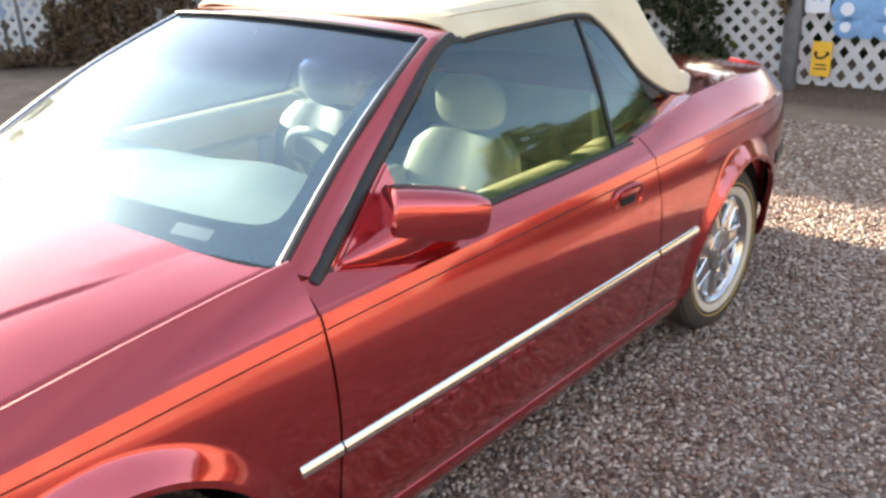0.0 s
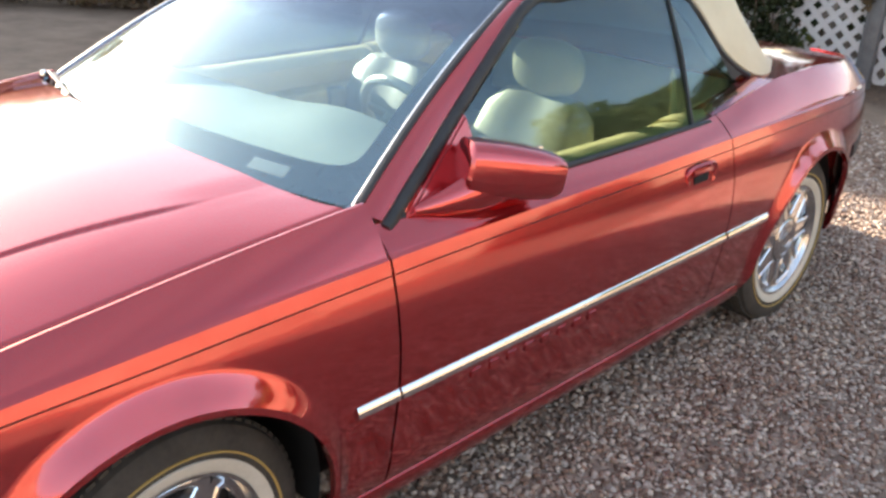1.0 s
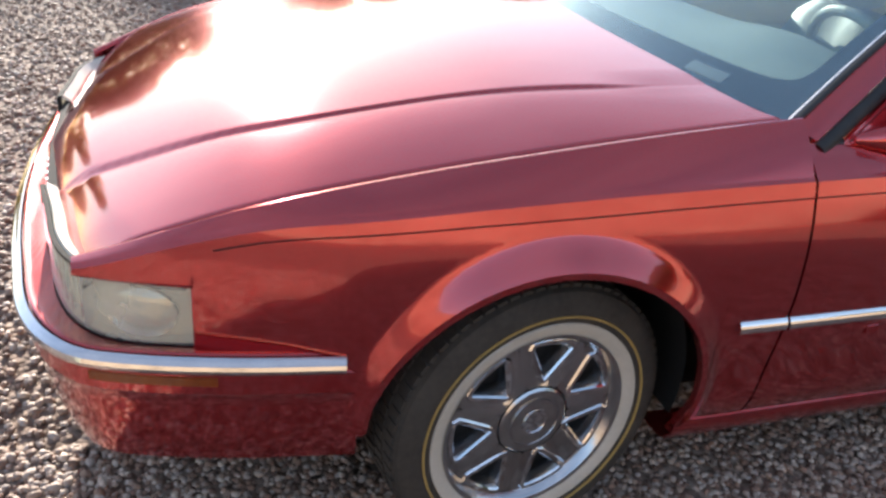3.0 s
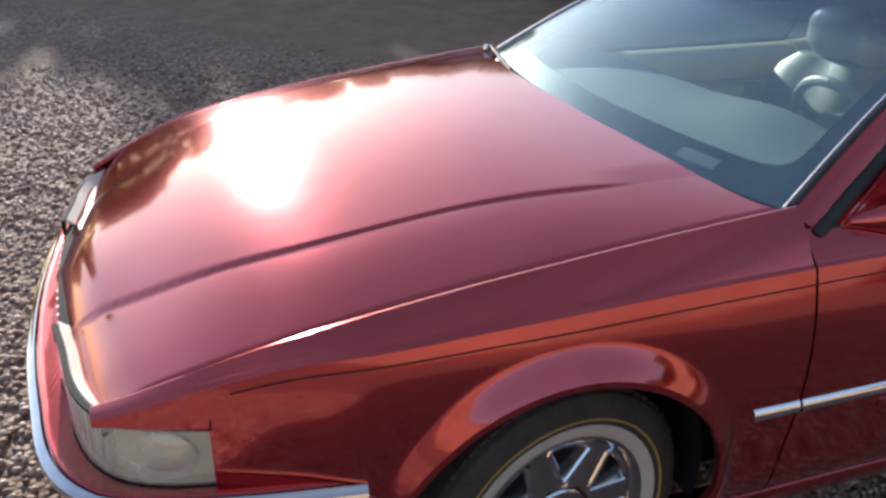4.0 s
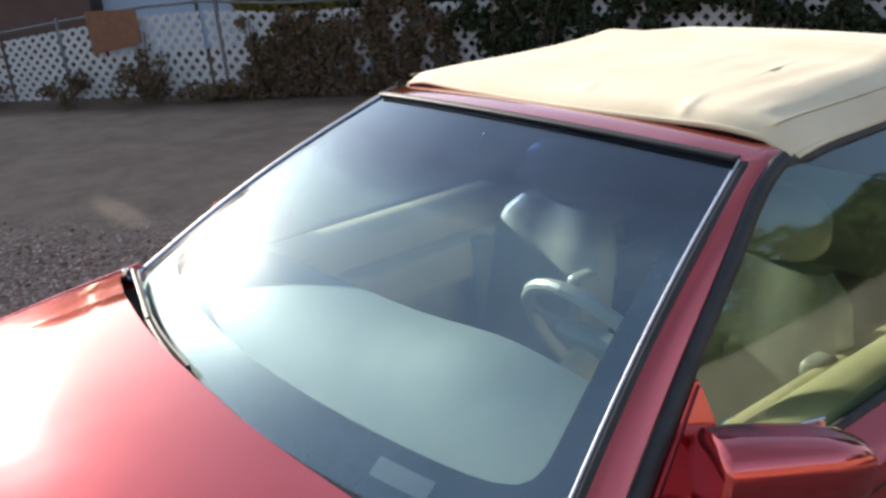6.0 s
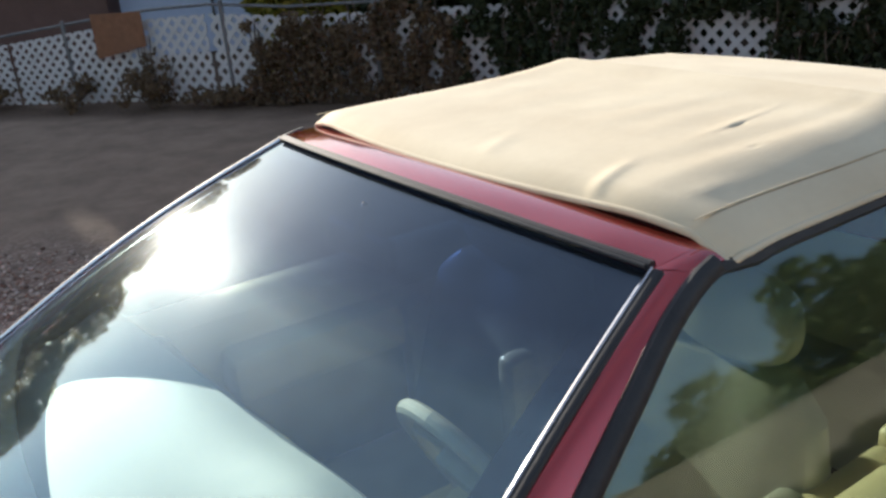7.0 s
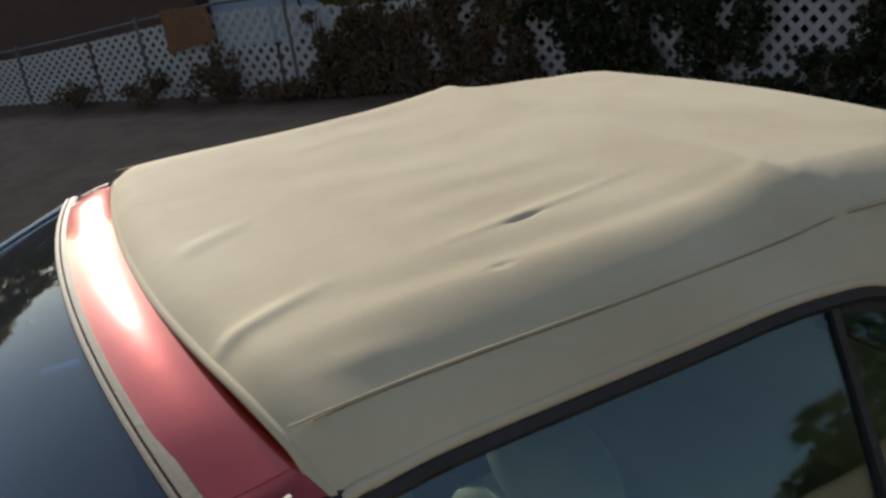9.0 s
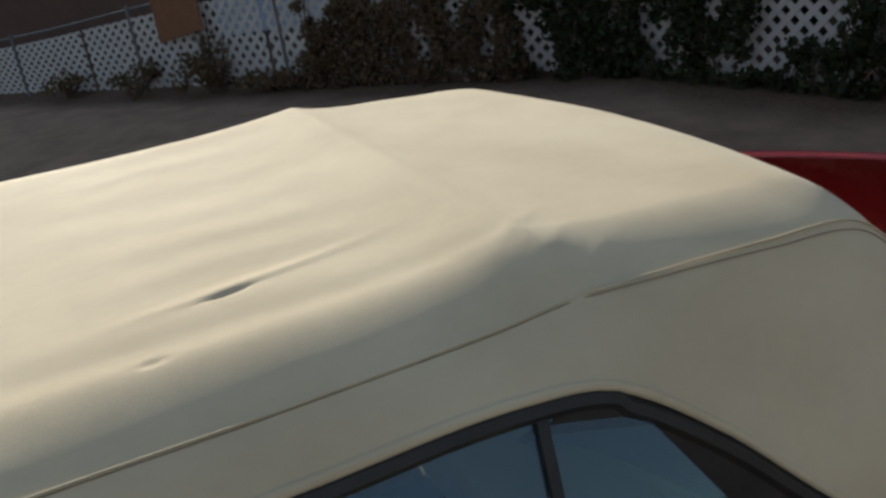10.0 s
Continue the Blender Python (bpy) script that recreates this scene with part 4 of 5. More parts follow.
dw = side_window([(0.66, -0.852, 0.885), (1.935, -0.848, 0.885)], [(1.37, -0.636, 1.312), (2.005, -0.632, 1.308)])
qw = side_window([(1.945, -0.848, 0.885), (2.30, -0.800, 0.945)], [(2.012, -0.632, 1.308), (2.10, -0.640, 1.286)])
for d, fix in ((door, lambda a: a), (far_door, mirrored)):
    g = part("door_glass", fix(grid_shell(dw, 0.004)), SIDE_GLASS, d, "tinted side glass")
    g.visible_shadow = False
    q = part("quarter_glass", fix(grid_shell(qw, 0.004)), SIDE_GLASS, car, "tinted quarter glass")
    q.visible_shadow = False
    part("glass_post", fix(sweep([(1.940, -0.852, 0.885), (1.972, -0.752, 1.115), (2.008, -0.636, 1.308)], [(-0.006, -0.007), (0.006, -0.007), (0.006, 0.007), (-0.006, 0.007)], up=(0, -1, 0.3))), RUBBER, car)
    part("belt_strip", fix(sweep([(x, -0.862, 0.906) for x in np.linspace(0.66, 2.02, 20)], oval(0.010, 0.008, 8))), RUBBER, d)
    part("pillar_strip", fix(sweep([pillar_out(u) + Vector((0.024, -0.004, -0.003)) for u in np.linspace(-0.03, 1.02, 26)], oval(0.017, 0.012, 12), up=(0, -0.9, 0.43))), RUBBER, car, "black rubber seal")
    edge = [pillar_out(0.97) + Vector((0.024, 0.0, -0.004)), pillar_out(1.02) + Vector((0.034, 0.010, -0.016))] + [Vector(top_at(x, -1.0)) + Vector((-0.012 if x > 2.1 else 0, 0.006, -0.012)) for x in np.linspace(1.44, 2.50, 50)]
    part("window_seal", fix(sweep(edge, oval(0.016, 0.012, 8))), RUBBER, car, "black rubber seal")
    wide = [[tuple(Vector(top_at(x, -1.0)) + Vector((-0.02 - 0.055 * t, 0.010, -0.012 - 0.02 * t))) for t in (0, 0.5, 1)] for x in np.linspace(2.06, 2.47, 20)]
    part("rear_seal", fix(grid_shell(wide, 0.012)), RUBBER, car, "broad black seal")

# ---- deck, tail ----
def deck_at(x, v):
    crown = 0.010 * (1 - abs(v) ** 2.2) * float(step01(2.4, 2.9, x))
    return (x, v * float(st("DY", x) - 0.006), float(st("DZ", x)) - 0.004 + crown - 0.05 * float(step01(3.80, 3.96, x)) ** 2)


part("trunk_lid", grid_shell([[deck_at(x, v) for v in np.linspace(-1, 1, 31)] for x in np.linspace(2.47, 3.945, 34)], 0.008), PAINT, car)
# ledge between the quarter glass and the rear quarter
both("quarter_ledge", grid_shell([[(x, -float(st("DY", x)) + 0.006 + 0.085 * t, float(st("DZ", x)) - 0.004 + 0.006 * t) for t in np.linspace(0, 1, 4)] for x in np.linspace(2.07, 2.50, 14)], -0.006), PAINT, car)
tail_x = [3.55, 3.7, 3.82, 3.90, 3.945]
TAIL = plan([(x, float(st("W", x)) - 0.004) for x in tail_x] + [(3.965, 0.25), (3.97, 0)], 50)
tl = plan_sweep(np.c_[-TAIL[:, 0], TAIL[:, 1]], [(-0.05, 0.24), (-0.02, 0.27), (0.0, 0.33), (0.004, 0.46), (0.004, 0.56), (-0.004, 0.66), (-0.015, 0.755), (-0.035, 0.800), (-0.08, 0.815)])
tl[..., 0] *= -1
part("tail_panel", grid_shell(tl, 0.006), PAINT, car)
rub = [Vector((x, -float(st("W", x) * smooth_curve(PROF_Z, PROF_K, 0.60)) - 0.004, 0.600)) for x in np.linspace(3.16, 3.80, 26)]
both("bumper_strip", sweep(rub, [(-0.006, -0.030), (0.004, -0.030), (0.007, -0.020), (0.007, 0.020), (0.004, 0.030), (-0.006, 0.030)]), RUBBER, car, "black rear bumper strip")


# ---- wheels ----
def wheel(name, centre, steer):
    w = new(name)
    w.parent = car
    w.matrix_basis = Matrix.Translation(centre) @ Matrix.Rotation(radians(steer), 4, "Z") @ Matrix.Diagonal((1.095, 1, 1.095, 1))
    w["label"] = "chrome seven-slot wheel on a whitewall tyre"
    tyre = part("tyre", lathe([(0.205, 0.02), (0.235, 0.09), (0.278, 0.108), (0.302, 0.098), (0.310, 0.075), (0.313, 0.04), (0.313, -0.04), (0.310, -0.075), (0.303, -0.094), (0.288, -0.104), (0.262, -0.1085), (0.235, -0.104), (0.214, -0.092), (0.205, -0.07)], 96), TYRE, w)
    tread = []
    for k in range(72):
        a = 2 * math.pi * k / 72
        m = Matrix.Rotation(a, 4, "Y")
        for y0, y1, off in ((-0.082, -0.048, 0), (-0.040, -0.004, 0.04), (0.004, 0.040, 0), (0.048, 0.082, 0.04)):
            tread.append(moved(bm_data(box(-0.0095, y0, 0.306, 0.0095, y1, 0.3165 if abs(y0 + y1) < 0.1 else 0.3145)), Matrix.Rotation(off, 4, "Y") @ m))
    part("tread", join(*tread), TYRE, tyre, smooth=False)
    part("whitewall", lathe([(0.208, -0.088), (0.2110, -0.0975), (0.221, -0.1035), (0.2320, -0.1072), (0.2390, -0.1082), (0.2400, -0.1065), (0.2400, -0.1030)], 96), WHITEWALL, tyre, "cream whitewall band")
    part("gold_ring", lathe([(0.2515, -0.1040), (0.2520, -0.1098), (0.2565, -0.1106), (0.2570, -0.1060)], 96), GOLD, tyre, "thin gold stripe")
    small = Matrix.Diagonal((0.94, 1, 0.94, 1))
    rim = part("rim", moved(lathe([(0.218, -0.070), (0.2260, -0.0940), (0.2230, -0.1010), (0.2150, -0.0985), (0.203, -0.084), (0.199, -0.074), (0.19, -0.030), (0.188, 0.06)], 96), small), RIM, w)
    # the cast face: seven slots, each a rounded triangle that widens outwards
    n, v, f = 40, [], []
    sec = 2 * math.pi / 7
    for s in range(7):
        a0 = math.pi / 2 - 0.15 + s * sec
        rc = 0.158
        loops = [[], [], [], []]
        for j in range(n):
            b = 2 * math.pi * j / n
            # slot outline in (radial, tangential) about the slot's centre
            dr, dt = math.cos(b), math.sin(b)
            R = 0.0
            for nr, nt_, lim in ((1, 0, 0.035), (-0.50, 0.866, 0.031), (-0.50, -0.866, 0.031)):
                R += max(0.0, (nr * dr + nt_ * dt) / lim) ** 7
            R = 1 / R ** (1 / 7)
            hr, ht = rc + R * dr, R * dt
            for lp, sc, y in ((1, 1.10, -0.080), (2, 1.0, -0.074), (3, 0.88, -0.030)):
                rr, tt = rc + (hr - rc) * sc, ht * sc
                ang = a0 + tt / max(rr, 0.05)
                loops[lp].append((rr * math.cos(ang), y, rr * math.sin(ang)))
            # sector outline hit by the same ray
            tmax = 9.0
            for lim, comp in (((0.203 - rc), dr), (-(0.203 - rc) * 0, 0)):
                if comp > 1e-6:
                    tmax = min(tmax, lim / comp)
            if dr < -1e-6:
                tmax = min(tmax, (0.088 - rc) / dr)
            for q in np.linspace(0, 0.12, 60):
                if q < tmax and abs(q * dt) > (rc + q * dr) * math.tan(sec / 2) * 0.985:
                    tmax = q
                    break
            rr, tt = rc + tmax * dr, tmax * dt
            ang = a0 + max(-sec / 2, min(sec / 2, tt / max(rr, 0.05)))
            loops[0].append((rr * math.cos(ang), -0.080 - 0.006 * (1 - abs(rr - 0.09) / 0.12), rr * math.sin(ang)))
        o = len(v)
        v += [p for lp in loops for p in lp]
        f += [(o + i * n + j, o + i * n + (j + 1) % n, o + (i + 1) * n + (j + 1) % n, o + (i + 1) * n + j) for i in range(3) for j in range(n)]
    v = [(a * 0.94, b, c * 0.94) for a, b, c in v]
    face = part("wheel_face", (v, f), RIM, rim, angle=40)
    for s in range(7):
        lip = [Vector(v[s * 4 * n + n + j]) + Vector((0, -0.001, 0)) for j in range(n)]
        part("slot_lip", sweep(lip + lip[:2], oval(0.0075, 0.0045, 6), up=(0, 1, 0), cap=False), CHROME, face, "bright chrome slot edge")
    cap = part("hub_ring", moved(lathe([(0.094, -0.070), (0.092, -0.087), (0.086, -0.091), (0.070, -0.092), (0.068, -0.089), (0.064, -0.089), (0.062, -0.093), (0.030, -0.0955), (0.0, -0.096)], 48), Matrix.Diagonal((0.86, 1, 0.86, 1))), RIM, rim, "round chrome centre cap")
    part("cap_badge", lathe([(0.030, -0.094), (0.029, -0.0985), (0.024, -0.0990), (0.022, -0.0965), (0.0, -0.0970)], 32), CHROME, cap, "round wreath badge")
    part("brake_disc", lathe([(0.185, -0.028), (0.04, -0.028), (0.04, 0.0)], 40), DARK, w)
    return w


STEER = 8.0
wheel("front_wheel", FW, STEER)
wheel("rear_wheel", RW, 0)
for nm, c, s in (("front_wheel", FW, STEER), ("rear_wheel", RW, 0)):
    src = bpy.data.objects[nm]
    made = {}
    for o in (src, *src.children_recursive):
        made[o] = o.copy()
        scene.collection.objects.link(made[o])
        made[o].parent = made.get(o.parent, o.parent)
    made[src].matrix_basis = Matrix.Translation((c.x, -c.y, c.z)) @ Matrix.Rotation(radians(180 + s), 4, "Z") @ Matrix.Diagonal((1.095, 1, 1.095, 1))

# ---- inside the car ----
def soft_box(x0, y0, z0, x1, y1, z1, r, seg=4):
    return box(x0, y0, z0, x1, y1, z1, r, seg)


def pillow(centre, half, power=2.6, n=20):
    """A plump rounded cushion."""
    v, f = [], []

    def bend(a):
        return math.copysign(abs(a) ** (2 / power), a)

    for i in range(n + 1):
        e = math.pi * (i / n - 0.5)
        for j in range(2 * n):
            a = math.pi * j / n
            v.append((centre[0] + half[0] * bend(math.cos(e)) * bend(math.cos(a)), centre[1] + half[1] * bend(math.cos(e)) * bend(math.sin(a)), centre[2] + half[2] * bend(math.sin(e))))
    f = [(i * 2 * n + j, i * 2 * n + (j + 1) % (2 * n), (i + 1) * 2 * n + (j + 1) % (2 * n), (i + 1) * 2 * n + j) for i in range(n) for j in range(2 * n)]
    return v, f


def dash_top():
    rows = []
    for u in np.linspace(0, 1, 16):
        row = []
        for v in np.linspace(-1, 1, 29):
            xf = 0.535 + 0.11 * v * v
            xr = 0.97 - 0.06 * v - 0.03 * v * v
            hood_b = 0.028 * math.exp(-((v + 0.5) / 0.28) ** 2) * float(step01(0.3, 0.8, u)) * float(step01(1.02, 0.88, u))
            row.append((xf + (xr - xf) * u, v * 0.735, 0.925 + 0.062 * float(step01(0.0, 0.9, u)) + hood_b - 0.07 * float(step01(0.88, 1.0, u))))
        rows.append(row)
    return rows


dash = part("dashboard", grid_shell(dash_top(), 0.02), DASH, car, "pale green-grey dashboard")
part("dash_front", box(0.86, -0.70, 0.60, 0.955, 0.70, 0.895, 0.03, 3), DASH, dash)
part("centre_stack", box(0.90, -0.12, 0.45, 1.01, 0.12, 0.86, 0.02, 3), TRIM, dash)
part("centre_console", box(1.05, -0.12, 0.25, 1.75, 0.12, 0.56, 0.03, 3), TRIM, car, "cream centre console")


def steering():
    m = Matrix.Translation((1.165, -0.37, 0.908)) @ Matrix.Rotation(radians(-118), 4, "Y")
    ring = [(0.19 * math.cos(a), 0.19 * math.sin(a), 0) for a in np.linspace(0, 2 * math.pi, 49)]
    w = part("steering_wheel", moved(sweep(ring, oval(0.0155, 0.0155, 10), up=(0, 0, 1), cap=False), m), LEATHER, car, "cream leather steering wheel")
    part("wheel_hub", moved(bm_data(soft_box(-0.075, -0.085, -0.022, 0.065, 0.085, 0.03, 0.022)), m), LEATHER, w)
    for a in (0.35, math.pi - 0.35, math.pi * 1.5 - 0.35, math.pi * 1.5 + 0.35):
        a -= math.pi / 2
        part("spoke", moved(sweep([(0.05 * math.cos(a), 0.05 * math.sin(a), -0.012), (0.185 * math.cos(a), 0.185 * math.sin(a), 0)], oval(0.018, 0.007, 8)), m), LEATHER, w)
    part("column", sweep([(1.15, -0.37, 0.898), (0.96, -0.37, 0.81)], oval(0.045, 0.04, 12)), TRIM, w)


steering()


def seat(yc):
    s = new("front_seat")
    s.parent = car
    s.location = (-0.28, 0, -0.12)
    s["label"] = "cream leather bucket seat with a headrest"
    part("seat_cushion", soft_box(1.42, yc - 0.25, 0.36, 1.95, yc + 0.25, 0.54, 0.06), LEATHER, s)
    rows = []
    n = 24
    secs = [(0.50, 1.90, 0.235, 0.075), (0.60, 1.915, 0.255, 0.09), (0.75, 1.955, 0.262, 0.088), (0.90, 1.995, 0.255, 0.075), (1.00, 2.025, 0.225, 0.062), (1.055, 2.045, 0.16, 0.045), (1.065, 2.05, 0.06, 0.015)]
    v = []
    for z, x, w, d in secs:
        for j in range(n):
            c, q = math.cos(2 * math.pi * j / n), math.sin(2 * math.pi * j / n)
            e = 1 / max(abs(c) ** 3 + abs(q) ** 3, 1e-6) ** (1 / 3)
            dish = 0.03 * max(0, -q) * (1 - abs(c)) * 1.0
            v.append((x + d * q * e + dish, yc + w * c * e, z))
    f = [(i * n + j, i * n + (j + 1) % n, (i + 1) * n + (j + 1) % n, (i + 1) * n + j) for i in range(len(secs) - 1) for j in range(n)]
    f += [tuple(range(n)), tuple((len(secs) - 1) * n + j for j in range(n))]
    part("backrest", (v, f), LEATHER, s)
    for k in (-1, 1):
        part("side_bolster", soft_box(1.86, yc + k * 0.20, 0.58, 1.95, yc + k * 0.27, 0.92, 0.03), LEATHER, s)
        part("headrest_rod", sweep([(2.05, yc + k * 0.055, 1.03), (2.065, yc + k * 0.055, 1.12)], oval(0.006, 0.006, 8), up=(1, 0, 0)), CHROME, s)
    part("headrest", pillow((2.06, yc, 1.15), (0.056, 0.145, 0.095)), LEATHER, s)


seat(-0.37)
seat(0.37)
part("rear_bench", join(bm_data(soft_box(2.25, -0.62, 0.40, 2.62, 0.62, 0.58, 0.05)), bm_data(soft_box(2.56, -0.62, 0.50, 2.68, 0.62, 0.945, 0.05))), LEATHER, car, "cream leather rear bench")
# the cards' tops roll over to the inside
CARD = [(0.838, 0.30), (0.838, 0.893), (0.826, 0.904), (0.805, 0.907), (0.770, 0.902), (0.738, 0.892), (0.712, 0.872), (0.700, 0.835), (0.700, 0.78), (0.712, 0.62), (0.74, 0.30)]
for d, fix in ((door, lambda a: a), (far_door, mirrored)):
    card = part("door_card", fix(sweep([(0.70, 0, 0), (1.10, 0, 0), (1.50, 0, 0), (1.925, 0, 0)], CARD)), TRIM, d, "cream door trim")
    part("armrest", fix(bm_data(soft_box(1.08, -0.80, 0.66, 1.918, -0.60, 0.795, 0.035))), TRIM, card, "broad cream armrest")
    q = part("quarter_trim", fix(sweep([(1.94, 0.01, 0.008), (2.10, 0.018, 0.018), (2.34, 0.04, 0.03)], CARD)), TRIM, car, "cream quarter trim")
    part("quarter_armrest", fix(bm_data(soft_box(1.936, -0.79, 0.67, 2.36, -0.58, 0.805, 0.035))), TRIM, q)
    part("belt_guide", fix(sweep([(2.02, -0.70, 0.60), (2.06, -0.70, 0.90), (2.10, -0.66, 1.02), (2.16, -0.62, 0.96)], [(-0.022, -0.002), (0.022, -0.002), (0.022, 0.002), (-0.022, 0.002)], up=(0, 1, 0))), TRIM, car, "cream seat belt")
    part("roof_rail", fix(sweep([Vector(top_at(x, -0.93)) + Vector((0, 0.012, -0.026)) for x in np.linspace(1.46, 2.25, 14)], oval(0.018, 0.014, 8))), TRIM, car)
part("rear_deck", box(2.58, -0.70, 0.85, 2.95, 0.70, 0.93, 0.01), DARK, car)
part("firewall", box(0.46, -0.76, 0.25, 0.53, 0.76, 0.90, 0.01), DARK, car)
for a in (-0.56, 0.14):
    part("sun_visor", soft_box(1.36, a, 1.300, 1.50, a + 0.42, 1.318, 0.006), TRIM, car, "folded cream sun visor")
mir = part("inside_mirror", bm_data(soft_box(1.165, -0.115, 1.215, 1.19, 0.115, 1.275, 0.012)), RUBBER, car, "inside rear-view mirror")
part("mirror_face", bm_data(box(1.189, -0.105, 1.222, 1.192, 0.105, 1.268, 0.001, 1)), CHROME, mir)
part("mirror_stem", sweep([(1.17, 0, 1.27), (1.20, 0, 1.318)], oval(0.008, 0.008, 8), up=(0, 1, 0)), RUBBER, mir)
# wipers and cowl
for y0, y1 in ((0.10, 0.775),):
    pts = [Vector(ws_point(0.012, y / 0.812)) + Vector((-0.012, 0, 0.012)) for y in np.linspace(y0, y1, 12)]
    w = part("wiper_blade", sweep(pts, [(-0.006, -0.006), (0.006, -0.006), (0.003, 0.008), (-0.003, 0.008)]), RUBBER, car, "black wiper blade at rest")
    end = pts[-1]
    part("wiper_arm", sweep([end + Vector((-0.03, 0.012, -0.012)), end + Vector((-0.012, 0.010, 0.010)), pts[5] + Vector((-0.010, 0, 0.010))], oval(0.006, 0.004, 8)), RUBBER, w)
    part("pivot_cap", moved(lathe([(0.0, -0.022), (0.010, -0.020), (0.013, -0.008), (0.014, 0.012)], 14), Matrix.Translation(end + Vector((-0.03, 0.012, -0.004))) @ Matrix.Rotation(radians(-90), 4, "X")), CHROME, w)
part("cowl", grid_shell([[(float(smooth_curve(*HOOD_REAR, abs(y))) - 0.03 + 0.10 * t, y, 0.925 - 0.012 * (y / 0.8) ** 2 - 0.004 * t) for y in np.linspace(-0.79, 0.79, 30)] for t in (0, 0.5, 1)], 0.01), DARK, car)

# ---- ground ----
def ground_mesh():
    vs, fs, ring = [], [], [0, 4, 8, 12, 18, 30, 60, 150, 600, 2500]
    n = 48
    vs.append((3, 0, GROUND_Z))
    for r in ring[1:]:
        vs += [(3 + r * math.cos(2 * math.pi * k / n), r * math.sin(2 * math.pi * k / n), GROUND_Z) for k in range(n)]
    fs += [(0, 1 + k, 1 + (k + 1) % n) for k in range(n)]
    for i in range(len(ring) - 2):
        fs += [(1 + i * n + k, 1 + (i + 1) * n + k, 1 + (i + 1) * n + (k + 1) % n, 1 + i * n + (k + 1) % n) for k in range(n)]
    return vs, fs


tagged(part("ground", ground_mesh(), GROUND), "pebble gravel yard with a dusty dirt road along the fence", "ground", kind="structure")


def stuff_mesh(name, V, F, material):
    me = bpy.data.meshes.new(name)
    V, F = np.asarray(V, np.float32), np.asarray(F, np.int32)
    k = F.shape[1]
    me.vertices.add(len(V))
    me.vertices.foreach_set("co", V.ravel())
    me.loops.add(F.size)
    me.loops.foreach_set("vertex_index", F.ravel())
    me.polygons.add(len(F))
    me.polygons.foreach_set("loop_start", np.arange(0, F.size, k, dtype=np.int32))
    me.update(calc_edges=True)
    me.polygons.foreach_set("use_smooth", np.ones(len(F), bool))
    me.materials.append(material)
    return new(name, me)


def unit_pebble():
    bm = bmesh.new()
    bmesh.ops.create_icosphere(bm, subdivisions=1, radius=1.0)
    bm.verts.index_update()
    v = np.array([v.co[:] for v in bm.verts])
    f = np.array([[w.index for w in g.verts] for g in bm.faces])
    bm.free()
    return v, f


def scatter_pebbles(name, rng, count, where, lo, hi):
    pv, pf = unit_pebble()
    xy = where(rng, count)
    n = len(xy)
    s = rng.uniform(lo, hi, (n, 1)) * np.stack([rng.uniform(0.8, 1.35, n), rng.uniform(0.7, 1.1, n), rng.uniform(0.45, 0.75, n)], 1)
    V = pv[None] * s[:, None] * (1 + rng.uniform(-0.16, 0.16, (n, len(pv), 1)))
    a, b = rng.uniform(0, 6.28, n), rng.uniform(-0.5, 0.5, n)
    ca, sa, cb, sb = np.cos(a), np.sin(a), np.cos(b), np.sin(b)
    x, y, z = V[..., 0], V[..., 1], V[..., 2]
    x, z = x * cb[:, None] - z * sb[:, None], x * sb[:, None] + z * cb[:, None]
    x, y = x * ca[:, None] - y * sa[:, None], x * sa[:, None] + y * ca[:, None]
    V = np.stack([x + xy[:, :1], y + xy[:, 1:], z + GROUND_Z + s[:, 2:] * rng.uniform(0.0, 0.9, (n, 1))], 2)
    F = (pf[None] + (np.arange(n) * len(pv))[:, None, None]).reshape(-1, 3)
    return tagged(stuff_mesh(name, V.reshape(-1, 3), F, STONE), "loose rounded grey and brown gravel pebbles", "gravel", kind="stuff")


rng = np.random.default_rng(4)


def near_side(r, n):
    return np.c_[r.uniform(-2.6, 4.8, n), -0.40 - 2.6 * r.beta(1.0, 1.6, n)]


def round_nose(r, n):
    """Loose gravel before the nose and beyond the far side, thinning out towards the dirt road."""
    p = np.c_[-5.5 + 9.0 * r.uniform(0, 1, n) ** 0.8, -1.4 + 7.0 * r.beta(1.1, 1.5, n)]
    zone = np.minimum(-0.799 * (p[:, 0] - 6.5) - 0.602 * (p[:, 1] - 5.43), -0.985 * (p[:, 0] - 7.5) - 0.17 * (p[:, 1] - 0.2))
    keep = zone + 0.25 * np.sin(2.3 * p[:, 0] + 1.1 * p[:, 1]) > 4.7 + 1.2 * r.uniform(0, 1, n)
    under = (p[:, 0] > -0.8) & (p[:, 1] < 0.95)
    return p[keep & ~under]


def rear_yard(r, n):
    return np.c_[3.2 + 3.2 * r.beta(1.0, 1.2, n), r.uniform(-3.2, 2.2, n)]


scatter_pebbles("gravel", rng, 62000, near_side, 0.006, 0.0125)
scatter_pebbles("gravel", rng, 60000, round_nose, 0.008, 0.018)
scatter_pebbles("gravel", rng, 22000, rear_yard, 0.008, 0.016)


# ---- fence ----
FENCE = [(-3.2, 18.3), (-1.4, 15.9), (0.4, 13.5), (2.2, 11.1), (4.0, 8.75), (5.25, 7.1), (6.5, 5.45), (7.05, 3.1), (7.45, 0.75), (7.85, -1.6), (8.25, -4.0)]


